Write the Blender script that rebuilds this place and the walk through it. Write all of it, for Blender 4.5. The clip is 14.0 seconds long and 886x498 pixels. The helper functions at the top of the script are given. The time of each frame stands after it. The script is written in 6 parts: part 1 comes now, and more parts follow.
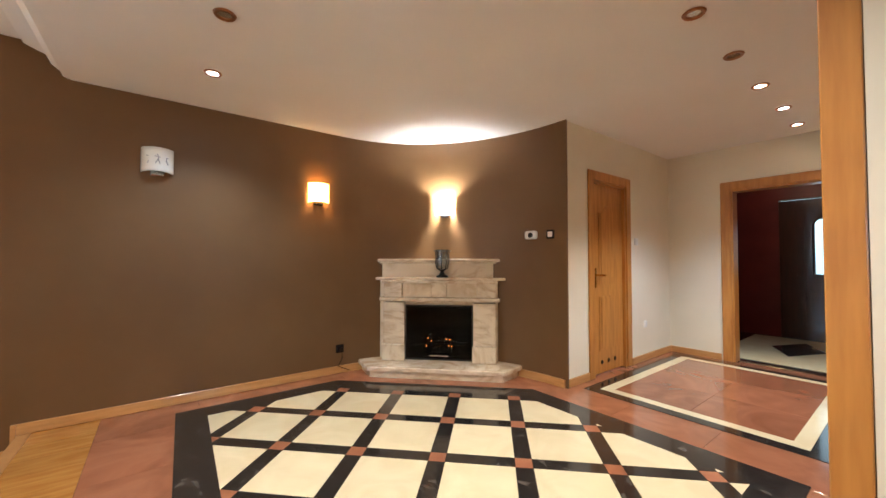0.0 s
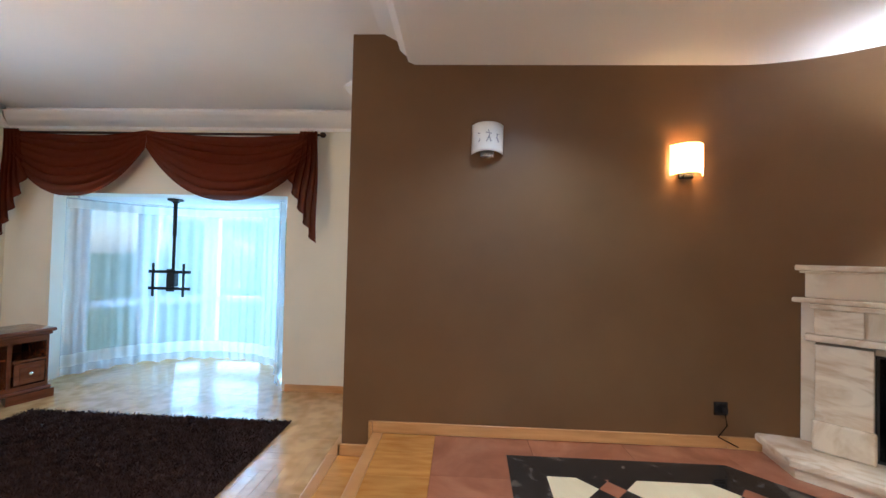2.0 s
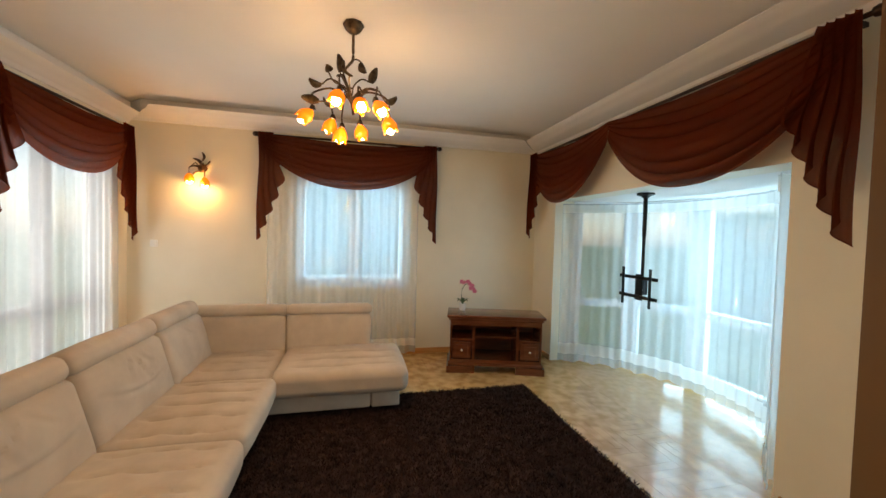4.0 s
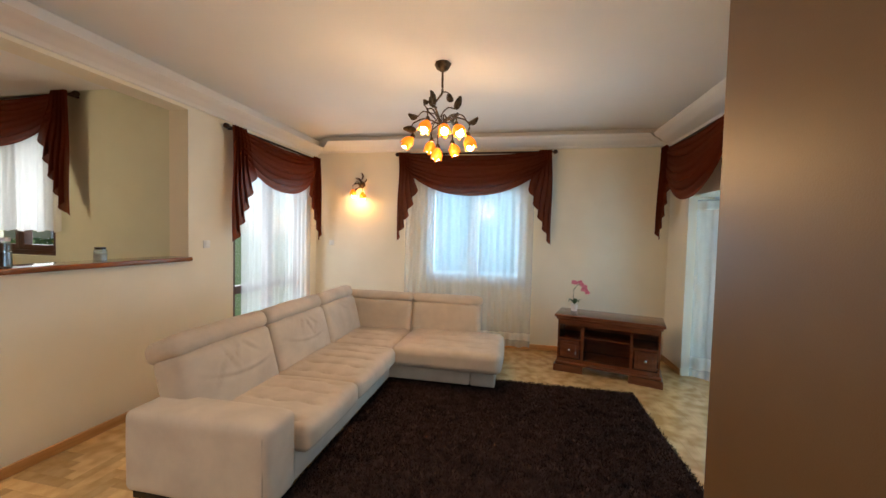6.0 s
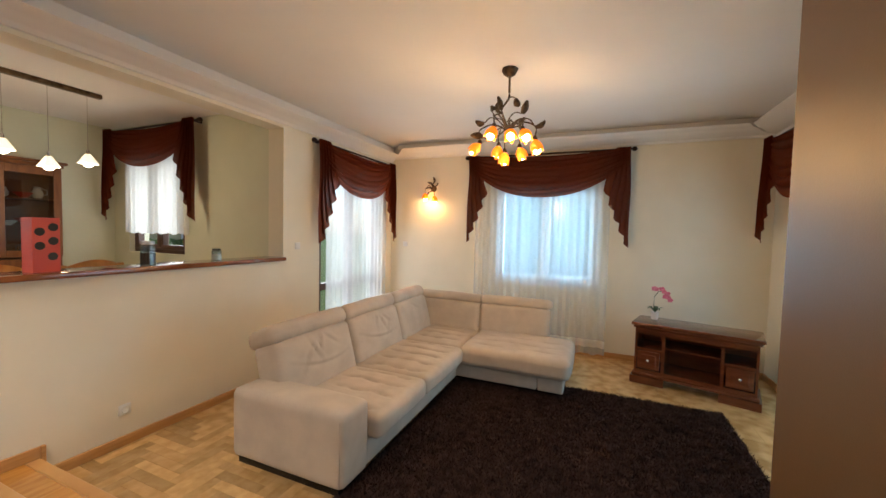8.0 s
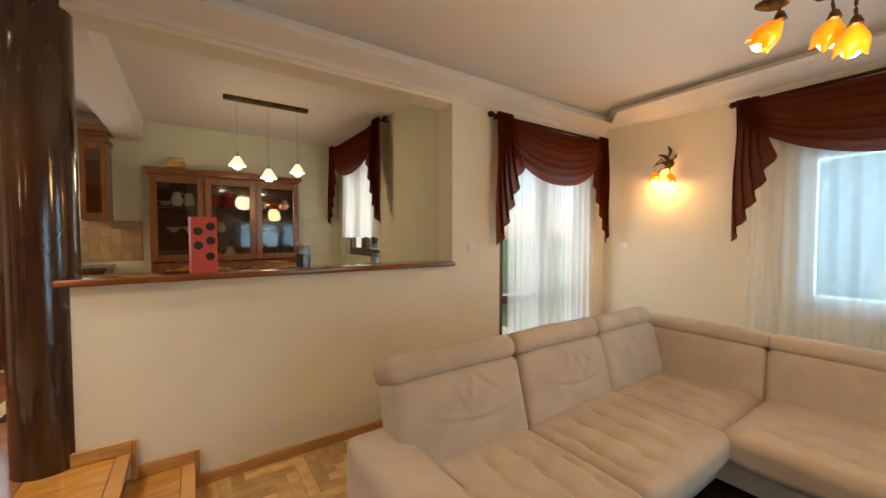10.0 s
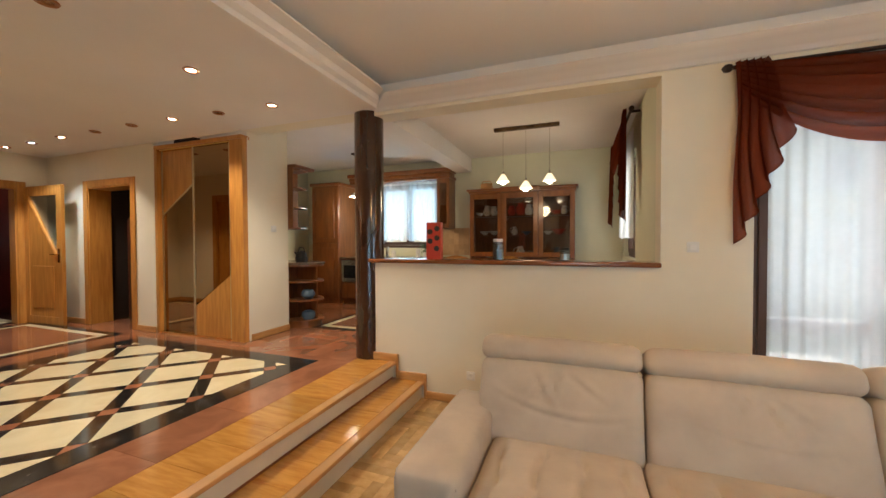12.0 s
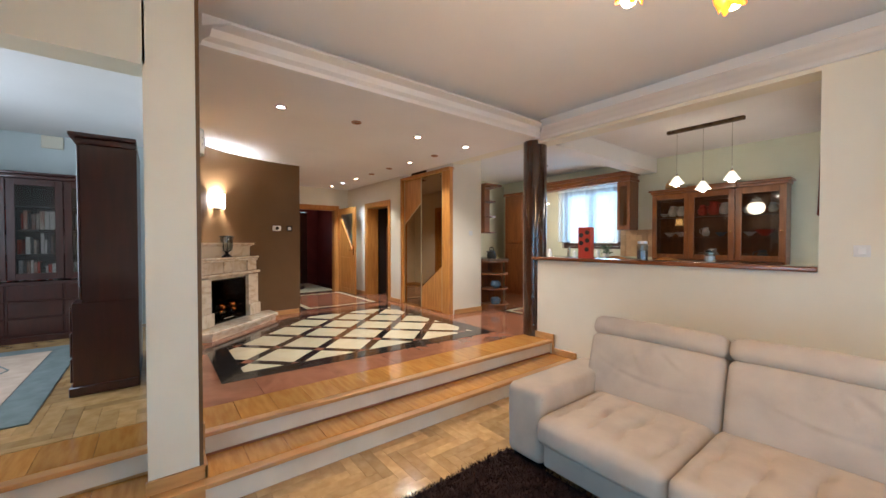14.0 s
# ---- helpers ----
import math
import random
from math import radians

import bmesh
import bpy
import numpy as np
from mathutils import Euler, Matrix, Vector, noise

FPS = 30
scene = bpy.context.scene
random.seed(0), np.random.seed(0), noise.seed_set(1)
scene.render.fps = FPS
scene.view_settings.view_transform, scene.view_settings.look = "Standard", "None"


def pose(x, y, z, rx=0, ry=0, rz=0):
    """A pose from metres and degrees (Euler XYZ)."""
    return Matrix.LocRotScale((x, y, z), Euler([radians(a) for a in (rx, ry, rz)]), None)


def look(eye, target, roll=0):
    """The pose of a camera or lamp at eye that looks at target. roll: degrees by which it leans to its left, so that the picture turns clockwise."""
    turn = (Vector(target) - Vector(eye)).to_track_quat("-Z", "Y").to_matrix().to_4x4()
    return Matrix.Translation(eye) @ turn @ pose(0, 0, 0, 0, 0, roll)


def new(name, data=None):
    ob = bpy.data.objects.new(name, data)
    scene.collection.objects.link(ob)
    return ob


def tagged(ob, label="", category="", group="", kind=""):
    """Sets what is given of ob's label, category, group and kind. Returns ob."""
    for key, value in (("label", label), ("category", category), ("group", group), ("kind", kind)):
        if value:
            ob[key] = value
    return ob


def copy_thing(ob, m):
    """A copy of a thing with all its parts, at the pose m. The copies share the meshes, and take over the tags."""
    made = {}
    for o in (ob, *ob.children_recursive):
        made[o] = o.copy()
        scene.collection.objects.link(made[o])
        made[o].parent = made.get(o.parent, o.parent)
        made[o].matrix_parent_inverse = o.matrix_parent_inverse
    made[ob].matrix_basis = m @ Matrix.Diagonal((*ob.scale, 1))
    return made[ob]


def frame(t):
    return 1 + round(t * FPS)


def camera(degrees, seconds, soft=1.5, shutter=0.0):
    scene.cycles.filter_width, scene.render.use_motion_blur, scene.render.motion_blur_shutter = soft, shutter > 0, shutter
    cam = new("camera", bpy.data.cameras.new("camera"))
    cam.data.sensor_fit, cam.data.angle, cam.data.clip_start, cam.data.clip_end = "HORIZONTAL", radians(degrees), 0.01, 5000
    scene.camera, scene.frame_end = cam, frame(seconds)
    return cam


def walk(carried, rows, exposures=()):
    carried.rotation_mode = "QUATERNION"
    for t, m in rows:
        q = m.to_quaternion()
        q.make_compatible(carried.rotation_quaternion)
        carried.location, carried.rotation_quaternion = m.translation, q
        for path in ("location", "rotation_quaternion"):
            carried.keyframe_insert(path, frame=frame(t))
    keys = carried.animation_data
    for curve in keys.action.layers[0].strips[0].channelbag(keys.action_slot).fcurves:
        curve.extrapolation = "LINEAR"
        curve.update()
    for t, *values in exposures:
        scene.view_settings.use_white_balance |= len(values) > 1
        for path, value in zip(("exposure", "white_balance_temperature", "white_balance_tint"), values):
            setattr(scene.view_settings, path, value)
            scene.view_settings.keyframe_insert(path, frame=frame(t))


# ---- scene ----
cam = camera(100.3, 14.0)
PATH = [
    (0, (-0.042, 0.343, 1.187), (1.173, 1.931, 1.239), -0.0),
    (0.5, (0.025, 0.483, 1.186), (1.225, 2.083, 1.227), 0.1),
    (1, (0.057, 0.768, 1.179), (1.08, 2.486, 1.218), 0.4),
    (1.5, (-0.039, 1.164, 1.163), (0.485, 3.094, 1.211), 0.8),
    (2, (-0.24, 1.604, 1.183), (-0.328, 3.601, 1.223), 1.4),
    (2.5, (-0.397, 2.012, 1.221), (-1.21, 3.839, 1.229), 2.0),
    (3, (-0.466, 2.398, 1.282), (-1.811, 3.879, 1.25), 1.9),
    (3.5, (-0.458, 2.749, 1.275), (-2.209, 3.715, 1.226), 2.1),
    (4, (-0.436, 3.003, 1.287), (-2.379, 3.474, 1.221), 1.6),
    (6.5, (0.117, 3.696, 1.296), (-1.824, 3.221, 1.219), 1.5),
    (7, (0.194, 3.74, 1.305), (-1.722, 3.17, 1.231), 1.4),
    (9.5, (-0.729, 3.371, 1.353), (-2.185, 2.003, 1.255), 0.5),
    (10, (-1.104, 3.216, 1.245), (-2.225, 1.561, 1.172), -0.0),
    (10.5, (-1.42, 3.185, 1.179), (-2.133, 1.318, 1.113), -0.0),
    (11, (-1.773, 3.297, 1.174), (-2.033, 1.315, 1.111), -0.2),
    (11.5, (-2.137, 3.501, 1.173), (-1.84, 1.524, 1.124), -0.2),
    (12, (-2.487, 3.714, 1.176), (-1.789, 1.84, 1.137), -0.2),
    (12.5, (-2.837, 3.881, 1.183), (-1.782, 2.183, 1.149), -0.1),
    (13, (-3.122, 4.024, 1.202), (-1.84, 2.489, 1.161), -0.1),
    (13.5, (-3.338, 4.146, 1.19), (-1.878, 2.779, 1.158), 0.1),
    (14, (-3.504, 4.286, 1.189), (-1.926, 3.058, 1.154), 0.0),
]
walk(cam, [(t, look(eye, target, roll)) for t, eye, target, roll in PATH],
     [(0, 0.66, 5950, 10), (1.5, 0.58, 5150, 10), (2.5, 0.45, 5250, 10), (3.5, 0.2, 6100, 10), (4.0, 0.05, 7300, 10), (6.5, 0.2, 6400, 10), (7.0, 0.2, 6500, 10), (9.5, 0.1, 6600, 10), (10.0, 0.0, 7300, 10), (10.5, 0.0, 6950, 10), (11.0, 0.05, 6900, 10), (12.0, 0.2, 6800, 10), (13.0, 0.35, 5800, 10), (14.0, 0.5, 5600, 10)])
L, SOF, CEIL = -0.32, 2.48, 2.69   # lower floor, dropped ceiling, living room ceiling

# ---- world and daylight ----
world = bpy.data.worlds.new("sky")
scene.world = world
world.use_nodes = True
sky = world.node_tree.nodes.new("ShaderNodeTexSky")
sky.sky_type, sky.sun_disc, sky.sun_elevation, sky.sun_rotation = "NISHITA", False, radians(68), radians(153)
world.node_tree.links.new(sky.outputs[0], world.node_tree.nodes["Background"].inputs[0])
world.node_tree.nodes["Background"].inputs[1].default_value = 0.15


def lamp(name, kind, at, power, colour, size=0.1, target=None, spread=None, size_y=None):
    d = bpy.data.lights.new(name, kind)
    d.energy, d.color = power, colour
    if kind == "AREA":
        d.shape, d.size, d.size_y = "RECTANGLE", size, size_y or size
    elif kind == "SUN":
        d.angle = size
    else:
        d.shadow_soft_size = size
    if kind == "SPOT":
        d.spot_size, d.spot_blend = spread or radians(90), 0.6
    ob = new(name, d)
    ob.matrix_basis = look(at, target) if target else Matrix.Translation(at)
    return ob


lamp("sun", "SUN", (0, 0, 20), 2.6, (1.0, 0.95, 0.88), radians(10), target=(-2, 4, 9))
DAY = (0.42, 0.74, 1.0)
lamp("bay_daylight", "AREA", (-3.5, 7.15, 0.7), 92, DAY, 2.2, (-3.5, 3, 0.4), size_y=1.9)
lamp("west_window_daylight", "AREA", (-5.85, 3.0, 1.35), 32, DAY, 1.3, (0, 3.0, 0.9), size_y=1.3)
lamp("terrace_daylight", "AREA", (-4.4, 0.0, 0.95), 36, (0.85, 0.93, 1.0), 1.4, (-4.2, 4, 0.6), size_y=2.2)
lamp("dining_daylight", "AREA", (-3.55, -1.9, 1.5), 14, (0.9, 0.96, 1.0), 1.1, (0, -1.9, 1.2), size_y=1.2)
lamp("kitchen_daylight", "AREA", (0.6, -3.2, 1.6), 26, DAY, 1.1, (0.6, 0, 1.0), size_y=1.2)
# fill lamp added inside the library, before a window out of view
lamp("library_daylight", "AREA", (1.0, 6.5, 1.5), 34, (0.9, 0.96, 1.0), 1.4, (1.0, 3, 0.9), size_y=1.4)


# ---- materials ----
def mat(name, c1, c2=None, rough=0.6, scale=6.0, bump=0.0, bscale=60.0, metal=0.0, stretch=(1, 1, 1), emit=None, power=0.0, rand=0.0, contrast=(0.35, 0.65), detail=5.0, spec=0.5, coat=0.0, distort=0.0, rough2=None):
    m = bpy.data.materials.new(name)
    m.use_nodes = True
    n, l = m.node_tree.nodes, m.node_tree.links
    p = n["Principled BSDF"]
    p.inputs["Roughness"].default_value, p.inputs["Metallic"].default_value = rough, metal
    p.inputs["Specular IOR Level"].default_value = spec
    p.inputs["Coat Weight"].default_value = coat
    p.inputs["Coat Roughness"].default_value = 0.06
    tc, mp = n.new("ShaderNodeTexCoord"), n.new("ShaderNodeMapping")
    mp.inputs["Scale"].default_value = stretch
    l.new(tc.outputs["Object"], mp.inputs[0])
    info = n.new("ShaderNodeObjectInfo")
    vec = n.new("ShaderNodeVectorMath")
    vec.operation = "MULTIPLY_ADD"
    shift = n.new("ShaderNodeCombineXYZ")
    for i in range(3):
        l.new(info.outputs["Random"], shift.inputs[i])
    vec.inputs[1].default_value = (23.0, 31.0, 17.0)
    l.new(shift.outputs[0], vec.inputs[0])
    l.new(mp.outputs[0], vec.inputs[2])
    tex = n.new("ShaderNodeTexNoise")
    tex.inputs["Scale"].default_value, tex.inputs["Detail"].default_value = scale, detail
    tex.inputs["Distortion"].default_value = distort
    l.new(vec.outputs[0], tex.inputs["Vector"])
    ramp = n.new("ShaderNodeValToRGB")
    c2 = c2 or tuple(min(1, v * 0.9) for v in c1)
    ramp.color_ramp.elements[0].position, ramp.color_ramp.elements[1].position = contrast
    ramp.color_ramp.elements[0].color, ramp.color_ramp.elements[1].color = (*c2, 1), (*c1, 1)
    l.new(tex.outputs[0], ramp.inputs[0])
    out = ramp.outputs[0]
    if rand:
        hsv, rng = n.new("ShaderNodeHueSaturation"), n.new("ShaderNodeMapRange")
        rng.inputs[3].default_value, rng.inputs[4].default_value = 1 - rand, 1 + rand
        l.new(info.outputs["Random"], rng.inputs[0])
        l.new(rng.outputs[0], hsv.inputs["Value"])
        l.new(out, hsv.inputs["Color"])
        out = hsv.outputs[0]
    l.new(out, p.inputs["Base Color"])
    if rough2 is not None:
        rr = n.new("ShaderNodeMapRange")
        rr.inputs[3].default_value, rr.inputs[4].default_value = rough, rough2
        l.new(tex.outputs[0], rr.inputs[0])
        l.new(rr.outputs[0], p.inputs["Roughness"])
    if bump:
        t2, bp = n.new("ShaderNodeTexNoise"), n.new("ShaderNodeBump")
        t2.inputs["Scale"].default_value, t2.inputs["Detail"].default_value = bscale, 4
        bp.inputs["Strength"].default_value, bp.inputs["Distance"].default_value = bump, 0.01
        l.new(mp.outputs[0], t2.inputs["Vector"])
        l.new(t2.outputs[0], bp.inputs["Height"])
        l.new(bp.outputs[0], p.inputs["Normal"])
    if emit:
        p.inputs["Emission Color"].default_value, p.inputs["Emission Strength"].default_value = (*emit, 1), power
    return m


def sheer(name, colour, clear, glow):
    """Thin cloth: part open weave, part lit through."""
    m = bpy.data.materials.new(name)
    m.use_nodes = True
    n, l = m.node_tree.nodes, m.node_tree.links
    n.remove(n["Principled BSDF"])
    a, d, t, mix1, mix2 = (n.new("ShaderNode" + k) for k in ("BsdfTransparent", "BsdfDiffuse", "BsdfTranslucent", "MixShader", "MixShader"))
    tex, tc, rng = n.new("ShaderNodeTexNoise"), n.new("ShaderNodeTexCoord"), n.new("ShaderNodeMapRange")
    tex.inputs["Scale"].default_value = 14
    l.new(tc.outputs["Object"], tex.inputs["Vector"])
    rng.inputs[3].default_value, rng.inputs[4].default_value = clear - 0.03, clear + 0.03
    l.new(tex.outputs[0], rng.inputs[0])
    d.inputs[0].default_value = t.inputs[0].default_value = (*colour, 1)
    mix1.inputs[0].default_value = glow
    l.new(d.outputs[0], mix1.inputs[1])
    l.new(t.outputs[0], mix1.inputs[2])
    l.new(rng.outputs[0], mix2.inputs[0])
    l.new(mix1.outputs[0], mix2.inputs[1])
    l.new(a.outputs[0], mix2.inputs[2])
    l.new(mix2.outputs[0], n["Material Output"].inputs[0])
    return m


def glass(name, tint=(1, 1, 1), rough=0.0, gloss=0.06):
    """A thin pane: clear, with a little mirror."""
    m = bpy.data.materials.new(name)
    m.use_nodes = True
    n, l = m.node_tree.nodes, m.node_tree.links
    n.remove(n["Principled BSDF"])
    a, g, mix = n.new("ShaderNodeBsdfTransparent"), n.new("ShaderNodeBsdfGlossy"), n.new("ShaderNodeMixShader")
    a.inputs[0].default_value, g.inputs["Roughness"].default_value = (*tint, 1), rough
    mix.inputs[0].default_value = gloss
    l.new(a.outputs[0], mix.inputs[1])
    l.new(g.outputs[0], mix.inputs[2])
    l.new(mix.outputs[0], n["Material Output"].inputs[0])
    return m


M = dict(
    white=mat("cream_wall_paint", (0.80, 0.75, 0.62), (0.76, 0.71, 0.58), 0.75, 2.0, 0.05, 220),
    green=mat("pale_green_wall_paint", (0.68, 0.69, 0.54), (0.64, 0.65, 0.50), 0.75, 2.0, 0.05, 220),
    ceil=mat("white_ceiling_paint", (0.82, 0.80, 0.78), (0.79, 0.77, 0.75), 0.85, 1.5, 0.03, 160),
    grey=mat("pale_blue_grey_wall_paint", (0.62, 0.68, 0.68), (0.58, 0.64, 0.64), 0.8, 2.0, 0.04, 200),
    brown=mat("brown_wall_paint", (0.155, 0.084, 0.034), (0.140, 0.074, 0.029), 0.40, 2.5, 0.04, 260, spec=0.32),
    burg=mat("burgundy_wall_paint", (0.16, 0.02, 0.018), (0.12, 0.014, 0.013), 0.45, 3.0, 0.04, 200),
    oak=mat("honey_oak", (0.56, 0.255, 0.058), (0.43, 0.175, 0.036), 0.34, 5.0, 0.03, 120, stretch=(6, 6, 0.6), coat=0.25),
    oakx=mat("honey_oak_lengthwise", (0.58, 0.31, 0.11), (0.45, 0.22, 0.07), 0.34, 5.0, 0.03, 120, stretch=(0.6, 0.6, 6), coat=0.2),
    parq=mat("oak_parquet", (0.60, 0.37, 0.155), (0.47, 0.27, 0.10), 0.15, 4.0, 0.02, 90, stretch=(3, 3, 3), rand=0.26, coat=0.5),
    tread=mat("varnished_oak_tread", (0.60, 0.29, 0.068), (0.47, 0.20, 0.040), 0.13, 4.0, 0.02, 70, stretch=(1.2, 7, 5), rand=0.16, coat=0.6),
    pink=mat("rose_marble", (0.38, 0.155, 0.082), (0.27, 0.10, 0.05), 0.14, 2.2, 0.01, 40, rand=0.08, distort=1.6, coat=0.4),
    black=mat("black_marble", (0.020, 0.018, 0.017), (0.10, 0.085, 0.07), 0.12, 5.0, contrast=(0.30, 0.44), distort=2.2, coat=0.4),
    cream=mat("cream_marble", (0.80, 0.70, 0.46), (0.73, 0.62, 0.39), 0.14, 3.0, rand=0.06, distort=1.2, coat=0.4),
    fire=mat("veined_beige_marble", (0.74, 0.63, 0.47), (0.55, 0.41, 0.27), 0.25, 2.6, 0.01, 60, distort=3.2, contrast=(0.32, 0.56), stretch=(1, 1, 1.6), coat=0.2),
    riser=mat("pale_stone_riser", (0.72, 0.66, 0.55), (0.64, 0.57, 0.46), 0.3, 4.0),
    mahog=mat("mahogany_veneer", (0.165, 0.048, 0.019), (0.105, 0.029, 0.012), 0.24, 4.0, 0.02, 90, stretch=(0.8, 5, 5), coat=0.4),
    lib=mat("dark_red_library_wood", (0.050, 0.010, 0.006), (0.030, 0.006, 0.004), 0.3, 4.0, 0.02, 90, stretch=(5, 5, 0.7), coat=0.3),
    kit=mat("cherry_kitchen_wood", (0.22, 0.078, 0.020), (0.15, 0.048, 0.012), 0.32, 4.0, 0.02, 90, stretch=(5, 5, 0.7), coat=0.25),
    ledge=mat("polished_ledge_wood", (0.26, 0.085, 0.028), (0.18, 0.055, 0.018), 0.14, 5.0, stretch=(0.6, 6, 6), coat=0.5),
    column=mat("dark_varnished_column", (0.060, 0.024, 0.012), (0.035, 0.013, 0.007), 0.16, 4.0, 0.04, 14, stretch=(3, 3, 0.5), coat=0.6),
    sofa=mat("beige_microfibre", (0.56, 0.475, 0.385), (0.48, 0.405, 0.33), 0.95, 5.0, 0.12, 260, spec=0.15),
    seam=mat("dark_seam", (0.46, 0.395, 0.33), None, 0.95),
    rug=mat("dark_brown_shag", (0.058, 0.032, 0.026), (0.022, 0.012, 0.010), 0.98, 14.0, 0.5, 120, spec=0.1),
    swag=sheer("sheer_rust_voile", (0.150, 0.028, 0.011), 0.05, 0.55),
    net=sheer("white_net", (0.88, 0.92, 0.95), 0.54, 0.6),
    netd=sheer("white_net_dense", (0.90, 0.91, 0.89), 0.16, 0.6),
    frame=mat("white_window_plastic", (0.80, 0.82, 0.84), None, 0.35, 3.0),
    framed=mat("dark_brown_window_frame", (0.07, 0.03, 0.018), None, 0.4, 3.0),
    pane=glass("window_pane", gloss=0.03), cabpane=glass("cabinet_pane", (0.74, 0.72, 0.70), 0.02, 0.05),
    frost=glass("frosted_pane", (0.8, 0.86, 0.82), 0.25, 0.25),
    bronze=glass("bronze_mirror", (0, 0, 0), 0.01, 1.0),
    rod=mat("dark_bronze_rod", (0.045, 0.026, 0.018), None, 0.35, 8.0, metal=0.8),
    antique=mat("antique_bronze_leaf", (0.15, 0.10, 0.055), (0.05, 0.03, 0.018), 0.42, 30.0, metal=0.85),
    iron=mat("black_iron", (0.012, 0.012, 0.012), None, 0.4, 12.0, metal=0.6),
    steel=mat("brushed_steel", (0.62, 0.60, 0.56), None, 0.25, 20.0, metal=1.0),
    brass=mat("brass", (0.72, 0.48, 0.18), None, 0.22, 20.0, metal=1.0),
    copper=mat("copper_ring", (0.42, 0.20, 0.10), None, 0.3, 20.0, metal=1.0),
    plastic=mat("white_plastic", (0.80, 0.80, 0.77), None, 0.35, 5.0),
    dark=mat("black_plastic", (0.010, 0.010, 0.011), None, 0.25, 5.0),
    soot=mat("matt_black_firebox", (0.006, 0.005, 0.005), None, 0.95, 5.0, spec=0.05),
    # near-black: painted shade of side room and box cut-outs, also dark book cloth
    shade_and_cloth=mat("painted_shade_and_dark_cloth", (0.03, 0.018, 0.012), None, 0.7, 5.0),
    opal=mat("opal_glass", (0.80, 0.78, 0.72), None, 0.25, 5.0),
    opal_fig=mat("grey_print_on_opal", (0.30, 0.30, 0.31), None, 0.5, 5.0),
    glow_warm=mat("lit_amber_shade", (0.8, 0.5, 0.2), None, 0.3, 5.0, emit=(1.0, 0.52, 0.14), power=7.0),
    glow_white=mat("lit_white_shade", (0.8, 0.75, 0.65), None, 0.3, 5.0, emit=(1.0, 0.90, 0.74), power=9.0),
    tulip=mat("amber_tulip_glass", (0.60, 0.20, 0.02), (0.48, 0.13, 0.012), 0.25, 20.0, emit=(1.0, 0.20, 0.008), power=1.0),
    bulb=mat("lit_bulb", (1, 1, 1), None, 0.3, 5.0, emit=(1.0, 0.74, 0.36), power=34.0),
    spotglow=mat("lit_spot_lens", (1, 1, 1), None, 0.3, 5.0, emit=(1.0, 0.84, 0.62), power=40.0),
    spotcool=mat("lit_cool_spot_lens", (1, 1, 1), None, 0.3, 5.0, emit=(0.62, 0.82, 1.0), power=40.0),
    ember=mat("glowing_embers", (0.02, 0.01, 0.01), None, 0.5, 5.0, emit=(1.0, 0.30, 0.06), power=6.0),
    petal=mat("pink_petal", (0.72, 0.22, 0.32), (0.62, 0.14, 0.25), 0.5, 30.0),
    leaf=mat("green_leaf", (0.045, 0.10, 0.03), (0.03, 0.07, 0.02), 0.45, 20.0),
    red=mat("red_card", (0.60, 0.055, 0.025), None, 0.45, 6.0),
    hedge=mat("garden_foliage", (0.17, 0.25, 0.08), (0.06, 0.12, 0.04), 0.7, 3.0, rand=0.2),
    gold=mat("yellow_autumn_foliage", (0.42, 0.34, 0.04), (0.16, 0.18, 0.03), 0.7, 3.0),
    bark=mat("bark", (0.10, 0.07, 0.045), (0.05, 0.035, 0.025), 0.9, 12.0, 0.4, 30),
    grass=mat("lawn", (0.10, 0.16, 0.045), (0.06, 0.11, 0.03), 0.95, 3.0, 0.4, 40),
    paving=mat("terrace_paving", (0.50, 0.48, 0.44), (0.40, 0.38, 0.35), 0.85, 4.0, 0.1, 60),
    house=mat("pale_yellow_render", (0.66, 0.55, 0.33), (0.60, 0.49, 0.29), 0.9, 3.0),
    roof=mat("terracotta_tiles", (0.34, 0.10, 0.05), (0.24, 0.07, 0.035), 0.8, 8.0),
    tile=mat("beige_wall_tile", (0.52, 0.36, 0.21), (0.44, 0.29, 0.16), 0.35, 6.0, rand=0.12),
    stone=mat("granite_worktop", (0.16, 0.11, 0.075), (0.06, 0.045, 0.03), 0.2, 40.0),
    blue=mat("blue_glaze", (0.06, 0.11, 0.17), None, 0.3, 6.0),
    pot=mat("white_porcelain", (0.80, 0.79, 0.76), None, 0.2, 6.0),
    paper=mat("book_cloth", (0.55, 0.50, 0.44), (0.40, 0.20, 0.14), 0.8, 3.0, rand=0.5),
    rugblue=mat("grey_blue_rug_border", (0.20, 0.23, 0.22), (0.15, 0.18, 0.17), 0.95, 8.0, 0.3, 120),
    rugpeach=mat("peach_rug_field", (0.60, 0.45, 0.33), (0.50, 0.36, 0.26), 0.95, 8.0, 0.3, 120),
    coffee=mat("coffee_beans", (0.05, 0.028, 0.016), (0.025, 0.014, 0.009), 0.6, 80.0, 0.5, 120),
    jar=glass("jar_glass", (0.85, 0.88, 0.88), 0.02, 0.12),
)
# the bronze mirror is a dark tinted mirror
for node in M["bronze"].node_tree.nodes:
    if node.type == "BSDF_GLOSSY":
        node.inputs["Color"].default_value = (0.36, 0.25, 0.14, 1)


